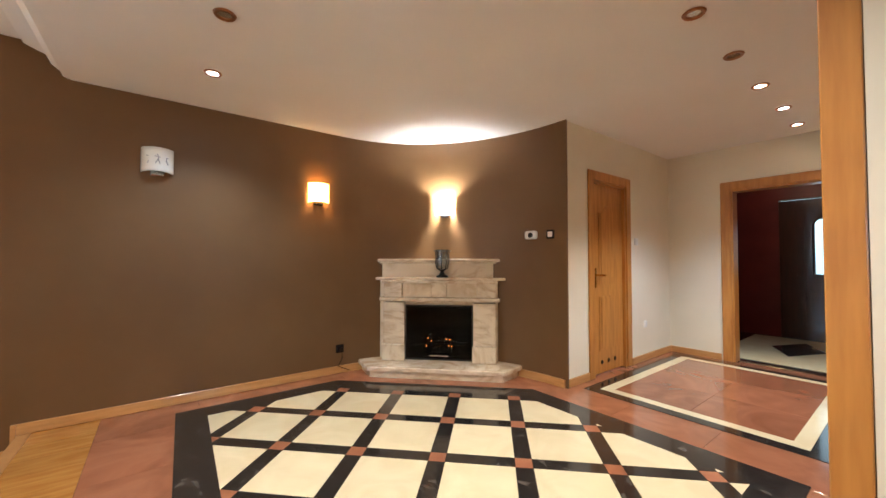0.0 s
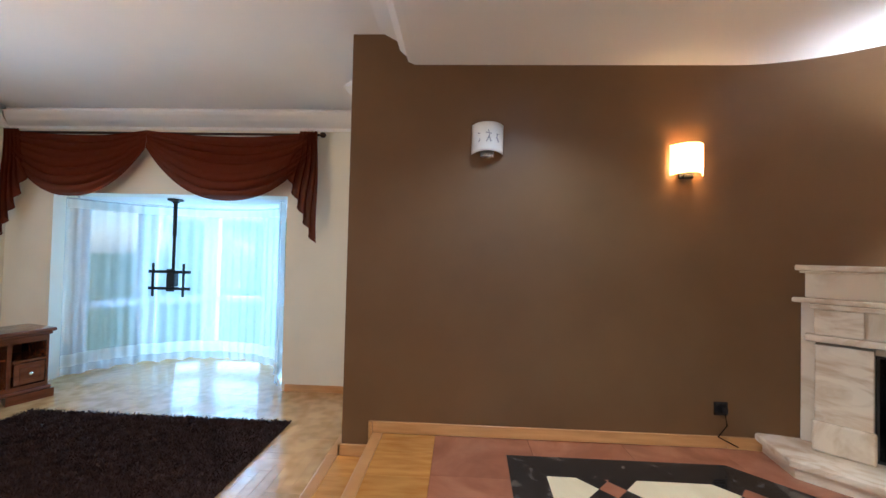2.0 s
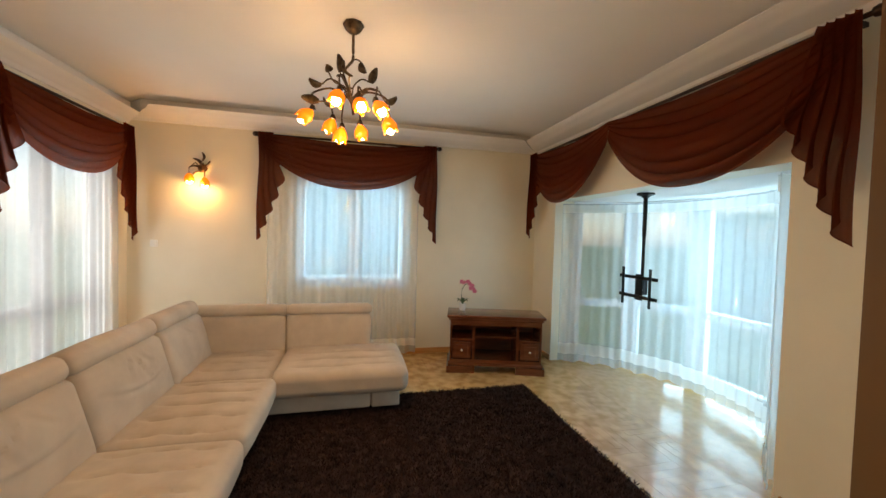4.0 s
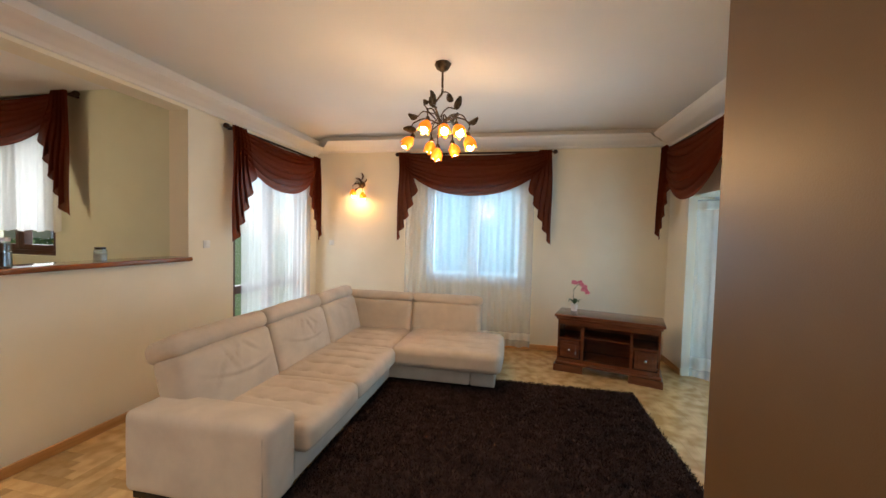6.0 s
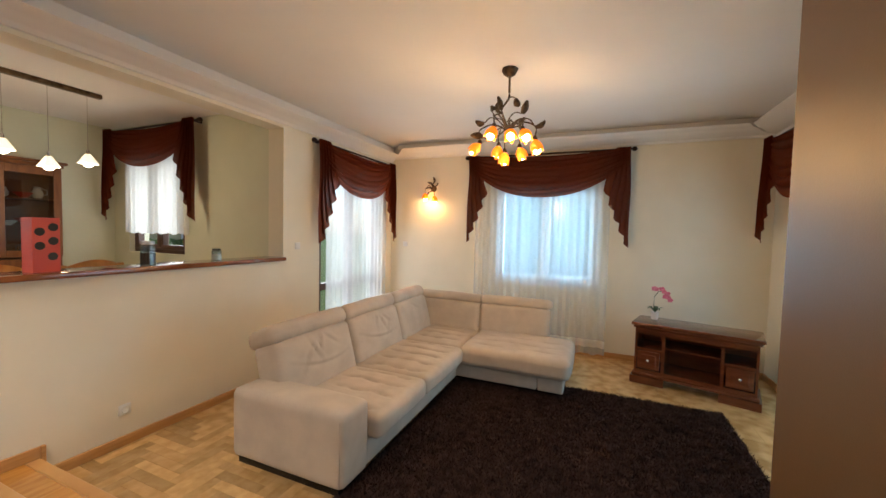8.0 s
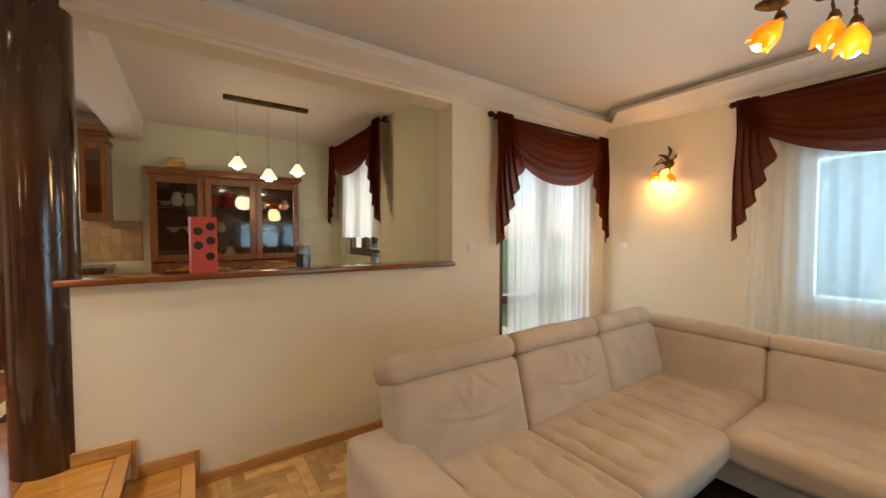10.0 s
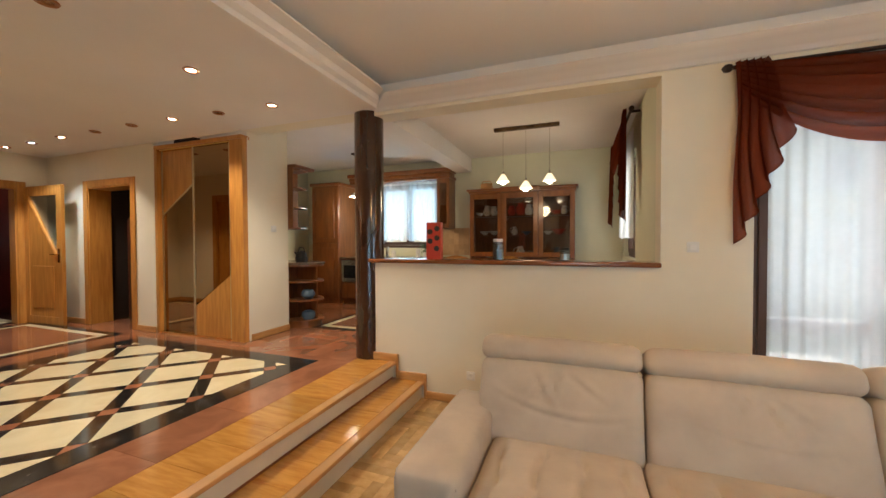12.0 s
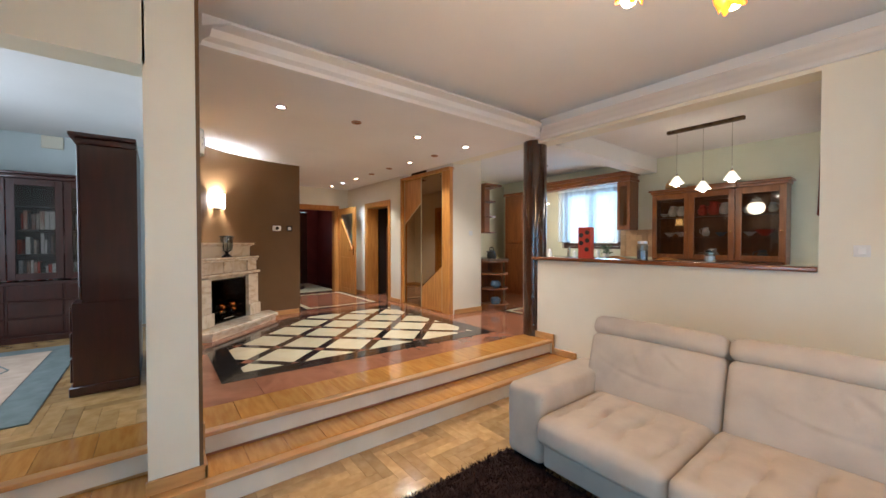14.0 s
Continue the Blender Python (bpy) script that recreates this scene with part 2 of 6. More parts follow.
# ---- mesh building ----
class Build:
    """Gathers shapes into one mesh."""

    def __init__(self):
        self.bm = bmesh.new()

    def add(self, other, m=None):
        if m is not None:
            bmesh.ops.transform(other, matrix=m, verts=other.verts)
        tmp = bpy.data.meshes.new("tmp")
        other.to_mesh(tmp)
        other.free()
        self.bm.from_mesh(tmp)
        bpy.data.meshes.remove(tmp)
        return self

    def box(self, x0, x1, y0, y1, z0, z1, bevel=0.0, seg=2, m=None):
        b = bmesh.new()
        bmesh.ops.create_cube(b, size=1, matrix=Matrix.Translation(((x0 + x1) / 2, (y0 + y1) / 2, (z0 + z1) / 2)) @ Matrix.Diagonal((abs(x1 - x0), abs(y1 - y0), abs(z1 - z0), 1)))
        if bevel:
            bmesh.ops.bevel(b, geom=b.edges[:], offset=bevel, segments=seg, profile=0.5, affect="EDGES")
        return self.add(b, m)

    def prism(self, poly, z0, z1, bevel=0.0, m=None):
        b = bmesh.new()
        f = b.faces.new([b.verts.new((x, y, z0)) for x, y in poly])
        r = bmesh.ops.extrude_face_region(b, geom=[f])
        bmesh.ops.translate(b, verts=[v for v in r["geom"] if isinstance(v, bmesh.types.BMVert)], vec=(0, 0, z1 - z0))
        bmesh.ops.recalc_face_normals(b, faces=b.faces[:])
        if bevel:
            top = [e for e in b.edges if all(abs(v.co.z - z1) < 1e-6 for v in e.verts)]
            bmesh.ops.bevel(b, geom=top, offset=bevel, segments=1, affect="EDGES")
        return self.add(b, m)

    def lathe(self, profile, n=20, at=(0, 0, 0), m=None):
        b = bmesh.new()
        rings = []
        for r, z in profile:
            rings.append([b.verts.new((at[0] + r * math.cos(2 * math.pi * i / n), at[1] + r * math.sin(2 * math.pi * i / n), at[2] + z)) for i in range(n)])
        for a, c in zip(rings, rings[1:]):
            for i in range(n):
                b.faces.new((a[i], a[(i + 1) % n], c[(i + 1) % n], c[i]))
        for ring, flip in ((rings[0], True), (rings[-1], False)):
            b.faces.new(ring[::-1] if flip else ring)
        bmesh.ops.remove_doubles(b, verts=b.verts[:], dist=1e-5)
        bmesh.ops.recalc_face_normals(b, faces=b.faces[:])
        return self.add(b, m)

    def tube(self, pts, radii, n=8, m=None):
        b = bmesh.new()
        pts = [Vector(p) for p in pts]
        if not isinstance(radii, (list, tuple)):
            radii = [radii] * len(pts)
        rings = []
        for i, p in enumerate(pts):
            d = (pts[min(i + 1, len(pts) - 1)] - pts[max(i - 1, 0)]).normalized()
            q = d.to_track_quat("Z", "Y")
            rings.append([b.verts.new(p + q @ Vector((radii[i] * math.cos(2 * math.pi * k / n), radii[i] * math.sin(2 * math.pi * k / n), 0))) for k in range(n)])
        for a, c in zip(rings, rings[1:]):
            for i in range(n):
                b.faces.new((a[i], a[(i + 1) % n], c[(i + 1) % n], c[i]))
        b.faces.new(rings[0][::-1])
        b.faces.new(rings[-1])
        return self.add(b, m)

    def sheet(self, fn, nu, nv, m=None):
        b = bmesh.new()
        g = [[b.verts.new(fn(i / nu, j / nv)) for j in range(nv + 1)] for i in range(nu + 1)]
        for i in range(nu):
            for j in range(nv):
                b.faces.new((g[i][j], g[i + 1][j], g[i + 1][j + 1], g[i][j + 1]))
        return self.add(b, m)

    def ob(self, name, material, parent=None, smooth=False, at=None):
        me = bpy.data.meshes.new(name)
        self.bm.to_mesh(me)
        self.bm.free()
        me.materials.append(M[material])
        if smooth:
            me.polygons.foreach_set("use_smooth", [True] * len(me.polygons))
            me.set_sharp_from_angle(angle=radians(40))
        o = new(name, me)
        o.parent = parent
        if at is not None:
            o.matrix_basis = at
        return o


def structure(o, label=""):
    return tagged(o, label, kind="structure")


def thing(name, m, label, category, group=""):
    e = new(name)
    e.empty_display_size = 0.1
    e.matrix_basis = m
    return tagged(e, label, category, group)


def wall(name, material, axis, a0, a1, t0, t1, z0, z1, holes=(), label=""):
    """A wall along x or y from a0 to a1, between t0 and t1 across, with holes (from, to, bottom, top)."""
    b = Build()

    def piece(p, q, lo, hi):
        if q - p > 1e-4 and hi - lo > 1e-4:
            b.box(*((p, q, t0, t1) if axis == "x" else (t0, t1, p, q)), lo, hi)

    at = a0
    for p, q, lo, hi in sorted(holes):
        piece(at, p, z0, z1)
        piece(p, q, z0, lo)
        piece(p, q, hi, z1)
        at = q
    piece(at, a1, z0, z1)
    return structure(b.ob(name, material), label)


# ---- the large structure ----
# walls of the living room
wall("wall_west", "white", "y", 0.22, 5.85, -5.65, -5.4, L - 0.1, CEIL, [(2.28, 3.72, 0.62, 2.0)], "cream painted wall with a window")
wall("wall_north", "white", "x", -5.65, -0.8, 5.58, 5.85, L, CEIL, [(-4.84, -2.14, L, 1.80)], "cream painted wall open to a bay window")
wall("wall_south", "white", "x", -5.65, -0.52, 0.26, 0.48, L, CEIL,
     [(-5.1, -3.64, L, 2.1), (-3.06, -0.5201, 0.97, 2.43)], "cream half-height wall with a wide serving opening")
b = Build().box(-0.52, 1.2, 0.26, 0.48, SOF, CEIL)
structure(b.ob("beam_south", "white"), "plastered beam above the kitchen passage")
b = Build().box(-1.0, 1.5, 4.1, 4.33, L, CEIL)
structure(b.ob("wall_fireplace", "white"), "cream painted wall end beside the steps")
b = Build().box(-0.998, 1.5, 4.08, 4.1, L, CEIL)
ARC_X, ARC_Y, ARC_C = 1.43, 1.704, 2.376   # the curve's two radii and the y of its centre


def on_curve(a, d=0.0):
    return (1.5 + (ARC_X + d) * math.sin(radians(a)), ARC_C + (ARC_Y + d) * math.cos(radians(a)))


arc = [on_curve(90 * k / 24) for k in range(25)] + [on_curve(90 * k / 24, 0.20) for k in range(24, -1, -1)]
b.prism(arc, 0, CEIL)
b.box(2.93, 2.95, 2.352, 2.376, 0, SOF)
structure(b.ob("wall_brown", "brown", smooth=True), "satin brown painted wall curving behind the fireplace")
# hall
wall("wall_hall_north", "white", "x", 2.95, 5.4, 2.37, 2.52, 0, CEIL, [(3.39, 4.07, 0, 2.0)], "cream painted hall wall")
wall("wall_hall_east", "white", "y", 0.1, 2.7, 5.2, 5.36, 0, CEIL, [(0.82, 1.72, 0, 2.0)], "cream painted hall wall with a wide doorway")
wall("wall_hall_south", "white", "x", 2.72, 5.4, 0.24, 0.50, 0, CEIL, [(3.18, 4.16, 0, 1.99)], "cream painted hall wall with a deep doorway")
wall("wall_kitchen_end", "white", "y", -0.22, 0.418, 1.2, 1.36, 0, CEIL, (), "cream painted wall end beside the wardrobe")
wall("wall_kitchen_north", "white", "x", 1.36, 2.62, -0.22, -0.06, 0, CEIL)
# kitchen and dining corner
wall("wall_kitchen_east", "green", "y", -3.05, -0.22, 3.05, 3.2, 0, CEIL, [(-1.78, -0.95, 0, 2.03)], "cream kitchen wall with a door")
wall("wall_kitchen_south", "green", "x", -3.35, 3.2, -3.05, -2.8, 0, CEIL, [(0.0, 1.32, 1.06, 2.3)], "pale kitchen wall with a window")
wall("wall_dining_west", "green", "y", -3.05, 0.26, -3.35, -3.1, -0.1, CEIL, [(-2.45, -1.25, 0.95, 2.3)], "pale dining wall with a window")
b = Build().box(-0.62, -0.34, -2.8, 0.26, 2.44, CEIL)
structure(b.ob("beam_kitchen", "ceil"), "plastered ceiling beam")
# library
wall("wall_library_header", "white", "y", 4.32, 5.58, -1.0, -0.8, 2.12, CEIL, (), "plastered header above the library steps")
wall("wall_library_north", "grey", "x", -0.8, 3.6, 6.6, 6.8, 0, CEIL, [(0.3, 1.7, 0.8, 2.2)])
wall("wall_library_west", "grey", "y", 5.85, 6.8, -1.0, -0.8, 0, CEIL)
wall("wall_library_east", "grey", "y", 4.0, 6.8, 3.4, 3.6, 0, CEIL, (), "pale blue-grey library wall")
b = Build().box(1.5, 3.4, 4.20, 4.32, 0, CEIL)
structure(b.ob("wall_library_south", "grey"))
# entry lobby, and the side room whose walls hold its shade in a near-black colour
wall("wall_lobby_north", "burg", "x", 5.36, 7.5, 2.25, 2.4, 0, CEIL, (), "glossy burgundy lobby wall")
wall("wall_lobby_south", "burg", "x", 5.36, 7.5, 0.3, 0.45, 0, CEIL, (), "glossy burgundy lobby wall")
wall("wall_lobby_east", "burg", "y", 0.3, 2.4, 7.5, 7.65, 0, CEIL, [(0.77, 1.71, 0, 2.08)], "burgundy lobby wall around the entrance door")
wall("wall_closet_south", "shade_and_cloth", "x", 2.62, 4.3, -0.16, -0.10, 0, CEIL)
wall("wall_closet_west", "shade_and_cloth", "y", -0.1, 0.24, 2.72, 2.76, 0, CEIL)
wall("wall_closet_east", "shade_and_cloth", "y", -0.1, 0.24, 4.2, 4.3, 0, CEIL)
# bay window: floor slab, back parapet pieces and ceiling
BAY = [(-4.84, 5.85), (-4.55, 6.55), (-3.9, 6.95), (-3.0, 6.95), (-2.4, 6.55), (-2.1, 5.85)]
b = Build().prism([(-4.86, 5.84), (-4.6, 6.6), (-3.92, 7.02), (-2.98, 7.02), (-2.34, 6.6), (-2.08, 5.84)], 1.80, 1.92)
structure(b.ob("ceiling_bay", "ceil"), "white plaster ceiling of the bay")
b = Build().prism([(-4.84, 5.58), (-4.84, 5.86), (-4.6, 6.6), (-3.92, 7.02), (-2.98, 7.02), (-2.34, 6.6), (-2.1, 5.86), (-2.1, 5.58)], L - 0.12, L)
structure(b.ob("floor_bay", "parq"), "pale varnished wood floor of the bay")

# ceilings
b = Build().box(-5.65, -0.55, 0.26, 5.85, CEIL, CEIL + 0.1)
structure(b.ob("ceiling_living", "ceil"), "white plaster ceiling")
b = Build().box(-0.57, 5.4, 0.48, 4.4, SOF, CEIL - 0.002)
structure(b.ob("ceiling_hall", "ceil"), "dropped white plaster ceiling with recessed spots")
b = Build().box(-3.35, 3.2, -3.05, 0.26, CEIL, CEIL + 0.1)
structure(b.ob("ceiling_kitchen", "ceil"), "white plaster ceiling")
b = Build().box(-0.8, 3.6, 4.32, 6.8, CEIL - 0.12, CEIL - 0.02)
structure(b.ob("ceiling_library", "ceil"), "white plaster ceiling")
b = Build().box(5.36, 7.65, 0.3, 2.4, 2.5, 2.6).box(2.5, 5.36, -0.06, 0.62, CEIL, CEIL + 0.05)
structure(b.ob("ceiling_lobby", "ceil"))


def cornice(name, line, profile, turn):
    """A moulding run along a straight line; profile gives (out from the wall, height)."""
    (x0, y0), (x1, y1) = line
    n = Vector((-(y1 - y0), x1 - x0, 0)).normalized() * turn
    d = Vector((x1 - x0, y1 - y0, 0)).normalized()
    bm = bmesh.new()
    rows = []
    for (x, y), sgn in (((x0, y0), 1), ((x1, y1), -1)):
        rows.append([bm.verts.new(Vector((x, y, z)) + n * o + d * (sgn * o * 0.98)) for o, z in profile])
    k = len(profile)
    for i in range(k):
        bm.faces.new((rows[0][i], rows[0][(i + 1) % k], rows[1][(i + 1) % k], rows[1][i]))
    bm.faces.new(rows[0][::-1])
    bm.faces.new(rows[1])
    bmesh.ops.recalc_face_normals(bm, faces=bm.faces[:])
    bb = Build()
    bb.add(bm)
    return structure(bb.ob(name, "ceil", smooth=True), "stepped white plaster cornice with a shadow gap")


def tray(w, z0):
    """Stepped soffit profile with a lip and a gap behind it."""
    return [(0.0, z0), (0.03, z0), (0.05, z0 + 0.02), (w - 0.17, z0 + 0.025), (w - 0.13, z0 + 0.045), (w - 0.06, z0 + 0.05), (w - 0.02, z0 + 0.075),
            (w, z0 + 0.078), (w, z0 + 0.085), (w - 0.16, z0 + 0.088), (w - 0.16, CEIL - 0.004), (0.0, CEIL - 0.004)]


cornice("cornice_west", ((-5.4, 5.58), (-5.4, 0.48)), tray(0.42, 2.515), 1)
cornice("cornice_north", ((-1.0, 5.58), (-5.4, 5.58)), tray(0.36, 2.52), 1)
cornice("cornice_south", ((-5.4, 0.48), (-0.57, 0.48)), tray(0.24, 2.462), 1)
cornice("cornice_east", ((-0.57, 0.48), (-0.57, 4.08)), [(0, SOF), (0.04, SOF), (0.05, SOF + 0.03), (0.09, SOF + 0.05), (0.10, SOF + 0.10), (0.17, SOF + 0.105), (0.20, SOF + 0.11),
        (0.20, SOF + 0.12), (0.05, SOF + 0.125), (0.05, CEIL - 0.004), (0, CEIL - 0.004)], 1)
cornice("cornice_library", ((-1.0, 4.32), (-1.0, 5.58)), tray(0.20, 2.455), 1)

# floors
b = Build().box(-5.65, -1.05, 0.26, 5.85, L - 0.2, L - 0.012)
structure(b.ob("floor_living", "parq"), "varnished oak parquet floor")
b = Build().box(-0.37, 5.36, 0.0, 4.2, -0.3, -0.012).box(-0.5, 3.2, -3.05, 0.0, -0.3, -0.012).box(-0.75, -0.3701, 0.26, 4.2, -0.3, -0.030)
structure(b.ob("floor_hall", "pink"), "polished rose marble floor")
b = Build().box(-3.35, -0.5, -3.05, 0.26, -0.3, -0.004)
structure(b.ob("floor_dining", "pink"), "polished rose marble floor")
b = Build().box(-0.36, 3.6, 4.32, 6.8, -0.3, -0.012).box(-0.75, -0.36, 4.32, 6.8, -0.3, -0.03)
structure(b.ob("floor_library", "parq"), "oak parquet floor")
b = Build().box(5.36, 7.65, 0.3, 2.4, -0.3, -0.002)
structure(b.ob("floor_lobby", "black"), "polished black marble floor")


# steps: two risers, pale stone faces and oak treads
def stair_run(y0, y1, name):
    b = Build().box(-0.76, -0.74, y0, y1, -0.145, -0.03).box(-1.06, -1.04, y0, y1, L, -0.19).box(-1.04, -0.74, y0, y1, L, -0.19)
    base = structure(b.ob(name, "riser"), "two low steps with pale stone risers and oak treads")
    for x0, x1, z in ((-0.79, -0.37, 0.0), (-1.09, -0.761, -0.16)):
        nose = Build().box(x0, x0 + 0.07, y0, y1, z - 0.03, z, 0.006)
        nose.ob("nosing", "oakx", base)
        n = max(1, round((y1 - y0) / 0.24))
        w = (y1 - y0) / n
        strip = Build().box(x0 + 0.071, x1, 0, w - 0.0015, z - 0.03, z - 0.001, 0.0012, 1).ob("plank", "tread", base)
        strip.location.y = y0
        for i in range(1, n):
            o = new("plank", strip.data)
            o.parent, o.location = base, (0, y0 + i * w, 0)
    return base


stair_run(0.48, 4.08, "stairs_hall")
stair_run(4.32, 5.58, "stairs_library")
b = Build().box(-1.09, -0.76, 4.08, 4.32, L, -0.16)
structure(b.ob("stair_block", "oakx"))


# baseboards of oak
def skirting(name, runs):
    b = Build()
    for x0, x1, y0, y1, z in runs:
        b.box(x0, x1, y0, y1, z, z + 0.075, 0.004, 1)
    return structure(b.ob(name, "oakx"), "oak baseboard")


arcs = Build()
for k in range(24):
    a0, a1 = 90 * k / 24, 90 * (k + 1) / 24
    arcs.prism([on_curve(a0, -0.018), on_curve(a1, -0.018), on_curve(a1, -0.001), on_curve(a0, -0.001)], 0.001, 0.075)
structure(arcs.ob("baseboard_curved", "oakx"), "oak baseboard")
skirting("baseboard_hall", [(-0.79, 1.5, 4.062, 4.079, 0.001), (2.95, 3.30, 2.35, 2.369, 0.001), (4.16, 5.2, 2.35, 2.369, 0.001), (5.18, 5.199, 1.82, 2.35, 0.001),
                            (1.18, 1.199, -0.22, 0.39, 0.001), (2.72, 3.09, 0.501, 0.52, 0.001), (4.25, 5.2, 0.501, 0.52, 0.001), (-1.02, -0.8, 4.06, 4.079, -0.159), (-1.02, -1.001, 4.06, 4.34, -0.159)])
skirting("baseboard_living", [(-5.38, -5.1, 0.481, 0.5, L), (-3.64, -1.09, 0.481, 0.5, L), (-1.09, -0.79, 0.481, 0.5, -0.159), (-0.79, -0.52, 0.481, 0.5, 0.001), (-5.399, -5.38, 0.5, 5.56, L),
                              (-5.4, -4.84, 5.561, 5.579, L), (-2.1, -1.1, 5.561, 5.579, L), (-0.539, -0.521, 0.26, 0.48, 0.001)])
# posts where the baseboard steps down
b = Build().box(-0.815, -0.79, 0.4805, 0.505, -0.16, 0.076, 0.003, 1).box(-1.115, -1.09, 0.4805, 0.505, L, -0.084, 0.003, 1).box(-0.815, -0.79, 4.055, 4.0795, -0.16, 0.076, 0.003, 1)
structure(b.ob("baseboard_posts", "oakx"), "oak baseboard ends beside the steps")

# serving ledge and the round column
b = Build().box(-3.06, -0.50, 0.235, 0.535, 0.972, 1.012, 0.012, 3)
structure(b.ob("serving_ledge", "ledge", smooth=True), "polished dark wood ledge on the half-height wall")
b = Build().lathe([(0.148, 0.0), (0.148, SOF)], 40, (-0.44, 0.39, 0.0))
column = tagged(b.ob("column", "column", smooth=True), "round glossy dark brown column beside the half wall", "column")


# ---- windows ----
def window(name, m, w, h, n, dark=False, rail=None, label="white plastic window"):
    """Frame w by h with n sashes, in its own plane x, z, at the pose m."""
    mt = "framed" if dark else "frame"
    b = Build().box(-w / 2, w / 2, -0.035, 0.035, 0, 0.05, 0.004, 1).box(-w / 2, w / 2, -0.035, 0.035, h - 0.05, h, 0.004, 1)
    b.box(-w / 2, -w / 2 + 0.05, -0.034, 0.034, 0.05, h - 0.05).box(w / 2 - 0.05, w / 2, -0.034, 0.034, 0.05, h - 0.05)
    root = structure(b.ob(name, mt, at=m), label)
    s = (w - 0.1) / n
    for i in range(n):
        x = -w / 2 + 0.05 + i * s
        q = Build().box(x + 0.004, x + 0.064, -0.05, 0.03, 0.054, h - 0.054, 0.005, 1).box(x + s - 0.064, x + s - 0.004, -0.05, 0.03, 0.054, h - 0.054, 0.005, 1)
        q.box(x + 0.064, x + s - 0.064, -0.049, 0.029, 0.054, 0.114).box(x + 0.064, x + s - 0.064, -0.049, 0.029, h - 0.114, h - 0.054)
        if rail:
            q.box(x + 0.064, x + s - 0.064, -0.049, 0.029, rail, rail + 0.09)
        q.ob("sash", mt, root)
        g = Build().box(x + 0.06, x + s - 0.06, -0.012, -0.004, 0.11, h - 0.11).ob("pane", "pane", root)
        g.visible_shadow = False
    Build().box(-0.012, 0.012, -0.075, -0.05, h * 0.45, h * 0.45 + 0.11, 0.005, 2).ob("handle", "steel", root)
    return root


window("window_1", pose(-5.5, 3.0, 0.62, 0, 0, 90), 1.44, 1.38, 2)
window("window_2", pose(-4.37, 0.36, L, 0, 0, 180), 1.46, 2.42, 2, True, 0.85, "dark brown framed terrace door")
window("window_3", pose(-3.2, -1.85, 0.95, 0, 0, 90), 1.2, 1.35, 2, True)
window("window_4", pose(0.66, -2.9, 1.06, 0, 0, 180), 1.32, 1.24, 2, True)
# unseen library window, added behind the fill lamp
window("window_5", pose(1.0, 6.7, 0.8), 1.4, 1.4, 2)
for i, (p, q) in enumerate(zip(BAY, BAY[1:])):
    p, q = Vector((*p, 0)), Vector((*q, 0))
    d = q - p
    window("bay_window_%d" % (i + 1), pose(*((p + q) / 2).xy, L, 0, 0, math.degrees(math.atan2(d.y, d.x))), d.length, 2.12, 1, False, 0.75, "tall white framed bay window")
b = Build().box(-5.42, -5.385, 2.2, 3.8, 0.585, 0.62, 0.008)
structure(b.ob("sill_west", "frame"), "white window sill")


# ---- curtains ----
def net(name, pts, z0, z1, label, material="net", pleats=9.0, amp=0.028, band=0.0, hem=0.0):
    """A net curtain hung along a line of plan points, with a gathered heading and hem."""
    pts = [Vector((*p, 0)) for p in pts]
    lens = [(q - p).length for p, q in zip(pts, pts[1:])]
    total = sum(lens)

    def at(u):
        s = u * total
        for p, q, l in zip(pts, pts[1:], lens):
            if s <= l + 1e-9:
                d = (q - p) / l
                return p + d * s, Vector((-d.y, d.x, 0))
            s -= l
        return pts[-1], Vector((-(pts[-1] - pts[-2]).y, (pts[-1] - pts[-2]).x, 0)).normalized()

    def fn(u, v):
        c, n = at(u)
        ph = u * total * pleats * 6.2832 / 1.0
        w = math.sin(ph + 1.3 * math.sin(u * 9.0)) * 0.65 + 0.35 * math.sin(ph * 0.43 + 2 + v)
        out = c + n * (w * amp * (0.55 + 0.45 * v))
        return Vector((out.x, out.y, z1 + (z0 - z1) * v + (0.012 * math.sin(ph * 0.5) if v > 0.97 else 0)))

    e = thing(name, Matrix.Identity(4), label, "curtain")
    Build().sheet(fn, int(total * pleats * 8), 14).ob("cloth", material, e, True)
    if band:
        def fb(u, v):
            q = fn(u, 0)
            c, n = at(u)
            return Vector((q.x, q.y, z1 - 0.02 - v * band)) - n * 0.012
        Build().sheet(fb, int(total * pleats * 8), 1).ob("heading_tape", "netd", e, True)
    if hem:
        def fh(u, v):
            q = fn(u, 1)
            c, n = at(u)
            return Vector((q.x, q.y, z0 + 0.1 + hem * (1 - v))) - n * 0.010
        Build().sheet(fh, int(total * pleats * 8), 2).ob("lace_band", "netd", e, True)
    return e


net("net_curtain", [(-5.355, 1.97), (-5.355, 3.84)], -0.29, 2.40, "white net curtain over the window, lace hem", band=0.03, hem=0.10)
net("net_curtain", [(-3.70, 0.535), (-5.10, 0.535)], L + 0.02, 2.36, "white net curtain over the terrace door", hem=0.05)
net("net_curtain", [(-3.05, -2.45), (-3.05, -1.10)], 1.22, 2.5, "short white net curtain in the dining window", "netd")
net("net_curtain", [(1.36, -2.70), (-0.03, -2.70)], 1.20, 2.36, "short white net curtain in the kitchen window", band=0.08)
